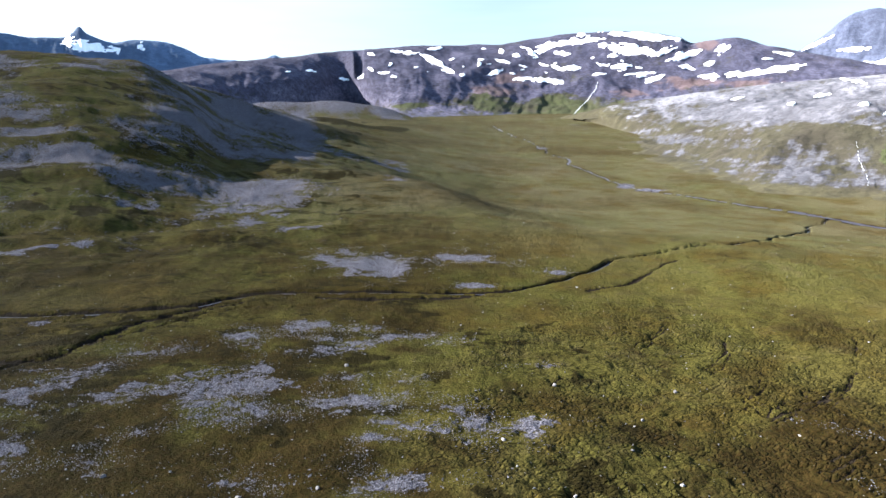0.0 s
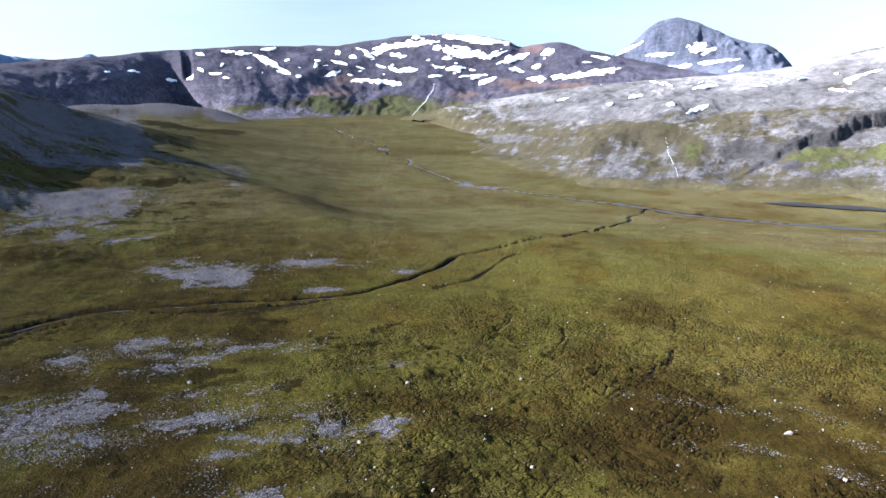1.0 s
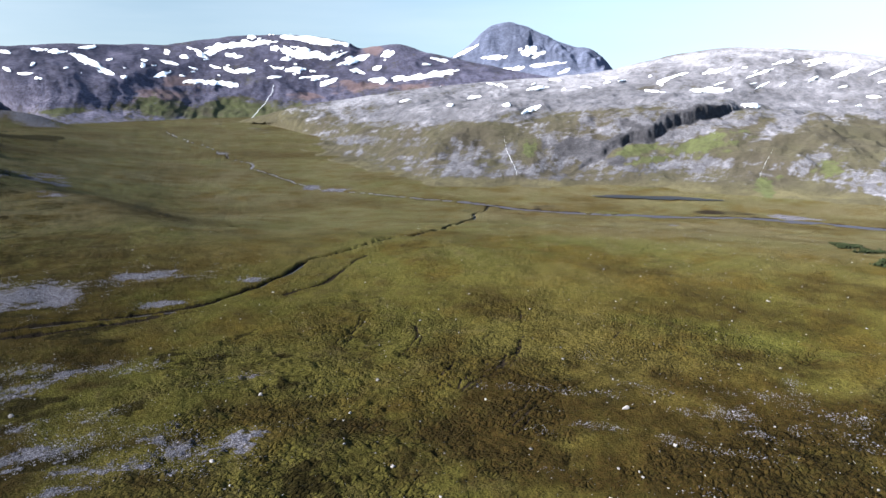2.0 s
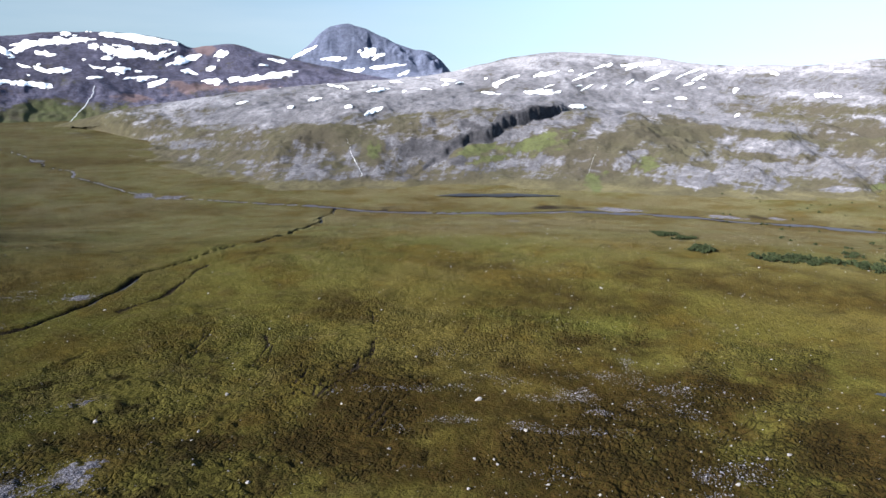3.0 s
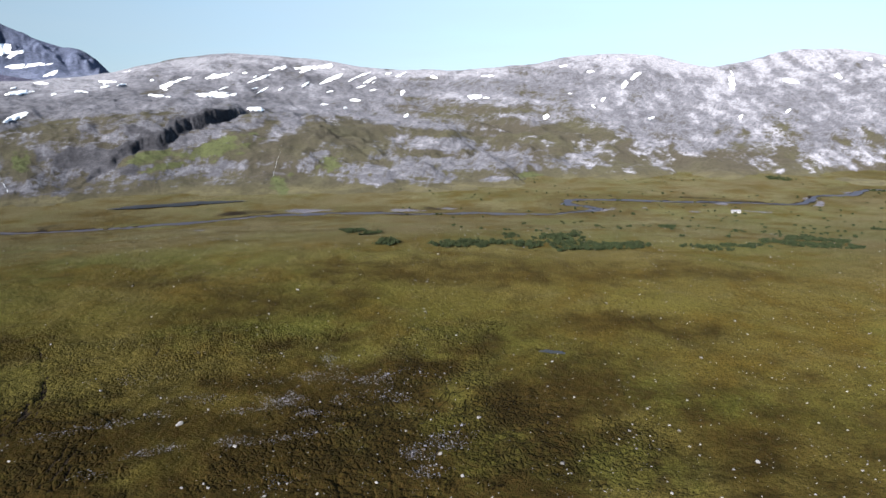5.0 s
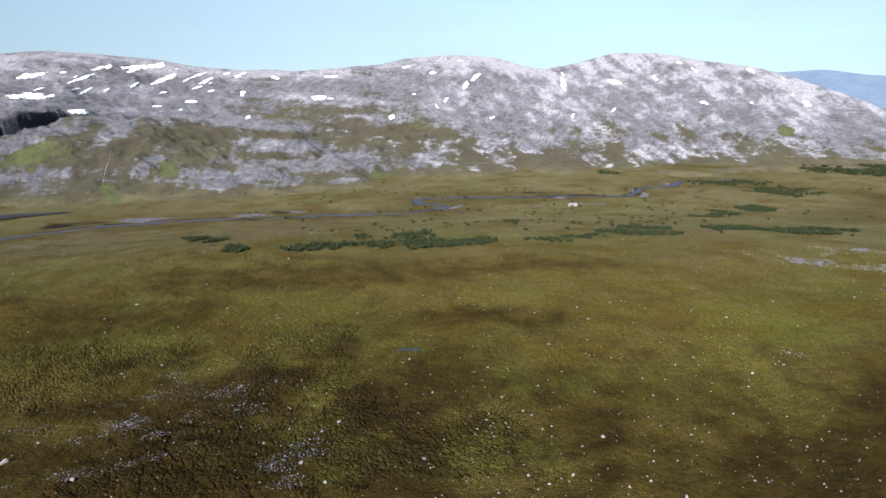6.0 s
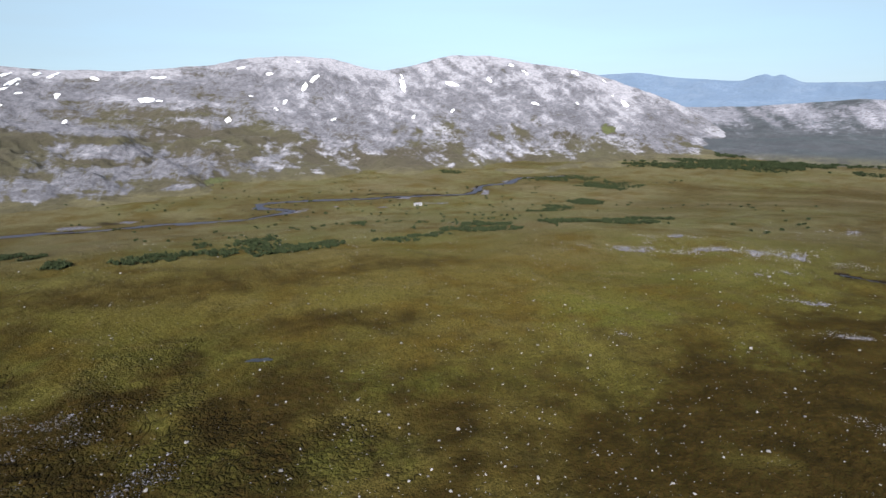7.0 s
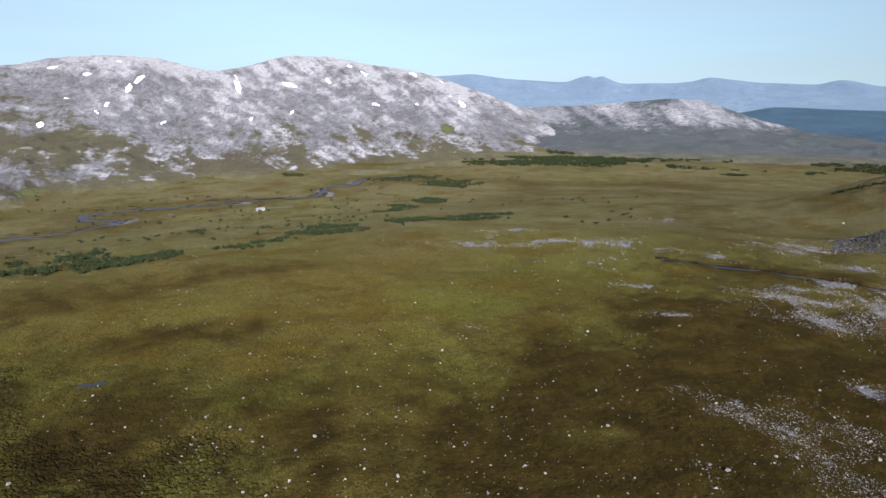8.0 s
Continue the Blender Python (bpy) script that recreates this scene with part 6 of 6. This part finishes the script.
def in_patches(rows, per_area, seed):
    """Places and sizes for stones inside ragged patches."""
    rng = np.random.RandomState(seed)
    out = []
    for b, r, w, d in rows:
        n = int(min(9000, 2.6 * per_area * math.pi * w * d * 9.0 * min(1, (140 / r) ** 1.1)))
        a = radians(b)
        s, t = rng.uniform(-2.3, 2.3, n) * w, rng.uniform(-2.3, 2.3, n) * d
        px, py = plan(b, r)
        out.append(np.stack([px + s * math.cos(a) - t * math.sin(a), py + s * math.sin(a) + t * math.cos(a)], -1))
    xy = np.concatenate(out)
    f = patches(rows, xy[:, 0], xy[:, 1], 0.35) + 0.75 * fbm(xy[:, 0] * 0.7, xy[:, 1], 6, 4, 505) - 0.1
    xy = xy[f > rng.uniform(0.25, 1.35, len(f))]
    far = np.hypot(xy[:, 0], xy[:, 1]) / 140
    size = (0.038 + 0.036 * rng.exponential(size=len(xy))).clip(0.04, 0.45) * np.maximum(1, far) ** 0.35
    return xy, size


for seed, (rows, per) in enumerate(((SCREE_LEFT + SCREE_BANK[:6], 1.3), (SCREE_MID, 2.2), (SCREE_RIGHT + [(-137, 335, 22, 20)], 1.6))):
    stones("scree", *in_patches(rows, per, 40 + seed), "loose pale grey stones lying in patches on tundra", 50 + seed, GREY_STONE if seed < 2 else STONE)

rng = np.random.RandomState(58)
wide, deep = rng.uniform(-5, 38, 30000), np.sqrt(rng.uniform(92 ** 2, 172 ** 2, 30000))
xy = np.stack(plan(wide, deep), -1)
xy = xy[stony_field(xy[:, 0], xy[:, 1]) > rng.uniform(0.18, 0.95, len(xy))]
stones("scree", xy, (0.045 + 0.045 * rng.exponential(size=len(xy))).clip(0.04, 0.4), "loose grey stones strewn among brown heath", 59, GREY_STONE)

rng = np.random.RandomState(61)
wide = np.concatenate([rng.uniform(-34, -140, 6800), rng.uniform(42, -34, 2000)])
deep = 88 + 330 * rng.rand(len(wide)) ** 1.5
keep = rng.rand(len(wide)) < 0.35 + 0.65 * (fbm(wide * 2.0, deep * 0.05, 9, 3, 905) > 0)
xy = np.stack(plan(wide[keep], deep[keep]), -1)
stones("scattered_stones", xy, (0.06 + 0.055 * rng.exponential(size=len(xy))).clip(0.05, 0.4) * np.maximum(1, deep[keep] / 150) ** 0.3, "scattered small pale stones on brown heath", 62, STONE)

rng = np.random.RandomState(65)
wide, deep = rng.uniform(-131.2, -141, 6000), rng.uniform(298, 324, 6000)
wide = wide[deep > 312 - 1.6 * (-131 - wide)]
deep = deep[:len(wide)]
xy = np.stack(plan(wide, deep), -1)
stones("dark_rubble", xy, 0.12 + 0.16 * rng.exponential(size=len(xy)).clip(0, 2.5), "steep heap of dark angular rubble on a knoll", 66, DARK_STONE)


# ---- willow thickets: bearing, range, half width, half depth ----
THICKETS_NEAR = [(-57.6, 337, 7.2, 15.2), (-58.9, 283, 4.7, 7.9), (-63.7, 273, 8.1, 5.5), (-66.4, 280, 11.6, 9.5), (-70.0, 287, 14.3, 16.1), (-73.2, 310, 12.8, 32.5), (-69.1, 310, 6.4, 15.4), (-78.3, 290, 8.6, 13.0), (-76.0, 282, 7.0, 6.5), (-84.0, 293, 12.1, 5.5), (-87.8, 306, 12.6, 6.4), (-92.4, 327, 18.8, 16.3), (-92.0, 360, 11.8, 12.7), (-99.1, 391, 16.0, 35.5), (-102.9, 401, 23.0, 24.5), (-100.3, 640, 13.0, 26.5), (-98.2, 587, 16.7, 20.1), (-101.7, 767, 28.1, 22.5), (-99.7, 848, 20.7, 22.4)]
THICKETS_FAR = [(-100.3, 646, 15.8, 21.7), (-102.2, 787, 38.4, 30.1), (-97.5, 827, 26.9, 21.9), (-107.7, 1018, 82.6, 32.9), (-113.6, 1096, 106.7, 37.6), (-111.3, 1225, 59.6, 34.7), (-121.2, 1276, 124.2, 35.6), (-132.4, 444, 18.2, 2.2), (-81.7, 447, 3.7, 29.2), (-124.2, 941, 15.3, 13.4)]
THICKETS = THICKETS_NEAR + THICKETS_FAR + [(-56.2, 359, 7.1, 16), (-105.5, 420, 10, 6), (-97.0, 550, 12, 14), (-129.2, 983, 5.0, 13.0), (-89.4, 897, 13.9, 20), (-131, 1160, 70, 45), (-138, 1120, 60, 45)]


def leaf_clump(rng, n, wide, high, leaf):
    """Corners and faces of a bushy crown of small leaf blades."""
    v, f = [], []
    lobes = [(rng.uniform(-0.5, 0.5) * wide, rng.uniform(-0.5, 0.5) * wide, rng.uniform(0.35, 0.75) * high, rng.uniform(0.35, 0.6)) for _ in range(6)]
    for k in range(n):
        cx, cy, cz, q = lobes[k % 6]
        d = Vector((rng.gauss(0, 1), rng.gauss(0, 1), rng.gauss(0, 1))).normalized() * (0.55 + 0.45 * rng.random())
        c = Vector((cx + d.x * wide * q, cy + d.y * wide * q, max(0.05, cz + d.z * high * q * 0.7)))
        up = Vector((rng.gauss(0, 1), rng.gauss(0, 1), rng.gauss(0.8, 0.7))).normalized()
        s = up.orthogonal().normalized()
        s.rotate(Matrix.Rotation(rng.uniform(0, 6.28), 3, up))
        t = up.cross(s)
        a, b2 = leaf * rng.uniform(0.6, 1.3), leaf * rng.uniform(0.35, 0.7)
        i = len(v)
        v += [c - s * a, c - t * b2, c + s * a, c + t * b2]
        f.append((i, i + 1, i + 2, i + 3))
    return v, f


def willow(seed):
    rng = random.Random(seed)
    shrub = tagged(new("willow_shrub"), "dark green willow shrub with many thin stems on the valley slope", "shrub", group="willow thicket")
    wide, high = rng.uniform(1.1, 1.8), rng.uniform(0.9, 1.6)
    v, f = leaf_clump(rng, 170, wide, high, 0.26)
    bm = bmesh.new()
    vs = [bm.verts.new(p) for p in v]
    for q in f:
        bm.faces.new([vs[i] for i in q])
    part("crown", bm, LEAF, shrub)
    for k in range(4):
        a = rng.uniform(0, 6.28)
        bm = bmesh.new()
        bmesh.ops.create_cone(bm, cap_ends=True, segments=5, radius1=0.05, radius2=0.015, depth=high * 0.9)
        bm.transform(Matrix.Rotation(rng.uniform(0.2, 0.6), 4, Vector((math.cos(a), math.sin(a), 0))) @ Matrix.Translation((0, 0, high * 0.4)))
        part("stem", bm, BARK, shrub)
    return shrub


def thicket_places(n, seed):
    rng = np.random.RandomState(seed)
    area = np.array([w * d for _, _, w, d in THICKETS])
    pick = rng.choice(len(THICKETS), n, p=area ** 0.7 / (area ** 0.7).sum())
    rows = np.array(THICKETS)[pick]
    s, t = rng.uniform(-1.3, 1.3, n) * rows[:, 2], rng.uniform(-1.3, 1.3, n) * rows[:, 3]
    a = np.radians(rows[:, 0])
    px, py = plan(rows[:, 0], rows[:, 1])
    x, y = px + s * np.cos(a) - t * np.sin(a), py + s * np.sin(a) + t * np.cos(a)
    ok = (s / rows[:, 2]) ** 2 + (t / rows[:, 3]) ** 2 + 1.1 * fbm(x, y, 11, 4, 911) < 0.85
    return np.stack([x, y], -1)[ok]


kinds = [willow(s) for s in range(5)]
xy = thicket_places(15000, 70)
rng = np.random.RandomState(69)
wide, deep = rng.uniform(-60, -118, 600), np.sqrt(rng.uniform(330 ** 2, 860 ** 2, 600))
lone = np.stack(plan(wide, deep), -1)
xy = np.concatenate([xy, lone[fbm(lone[:, 0], lone[:, 1], 90, 3, 913) > 0.1]])
wide, deep = rng.uniform(-103, -146, 4000), np.sqrt(rng.uniform(985 ** 2, 1130 ** 2, 4000))
woods = np.stack(plan(wide, deep), -1)
xy = np.concatenate([xy, woods[fbm(woods[:, 0], woods[:, 1], 70, 4, 915) + 0.5 * step(1000, 1080, deep) > 0.35]])
near = np.argsort(np.hypot(xy[:, 0], xy[:, 1]))
first, others = xy[near[::4]][:260], np.delete(xy, near[::4][:260], axis=0)
rng = np.random.RandomState(71)
for k, (x, y) in enumerate(first):
    m = pose(x, y, float(height_at(x, y)[0]) - 0.1, 0, 0, rng.uniform(0, 360))
    if k < 5:
        kinds[k].matrix_basis = m
    else:
        copy_thing(kinds[k % 5], m)
blade = random.Random(72)
models = [np.array(leaf_clump(blade, 24, 1.6, 1.3, 0.55)[0]) for _ in range(8)]
quads = np.arange(96).reshape(24, 4)
z = height_at(others[:, 0], others[:, 1])
turn, size = rng.uniform(0, math.tau, len(others)), rng.uniform(0.6, 1.25, len(others)) * (1 + 0.9 * step(950, 1050, np.hypot(others[:, 0], others[:, 1])))
verts = np.stack([models[k % 8] for k in range(len(others))]) * size[:, None, None]
verts = np.stack([verts[:, :, 0] * np.cos(turn)[:, None] - verts[:, :, 1] * np.sin(turn)[:, None] + others[:, 0:1], verts[:, :, 0] * np.sin(turn)[:, None] + verts[:, :, 1] * np.cos(turn)[:, None] + others[:, 1:2], verts[:, :, 2] + z[:, None]], -1)
faces = quads[None] + (np.arange(len(others)) * 96)[:, None, None]
tagged(joined("willow_thicket", verts.reshape(-1, 3), faces.reshape(-1, 4), LEAF), "dense dark green willow thicket along the valley floor", "shrubs", kind="stuff")
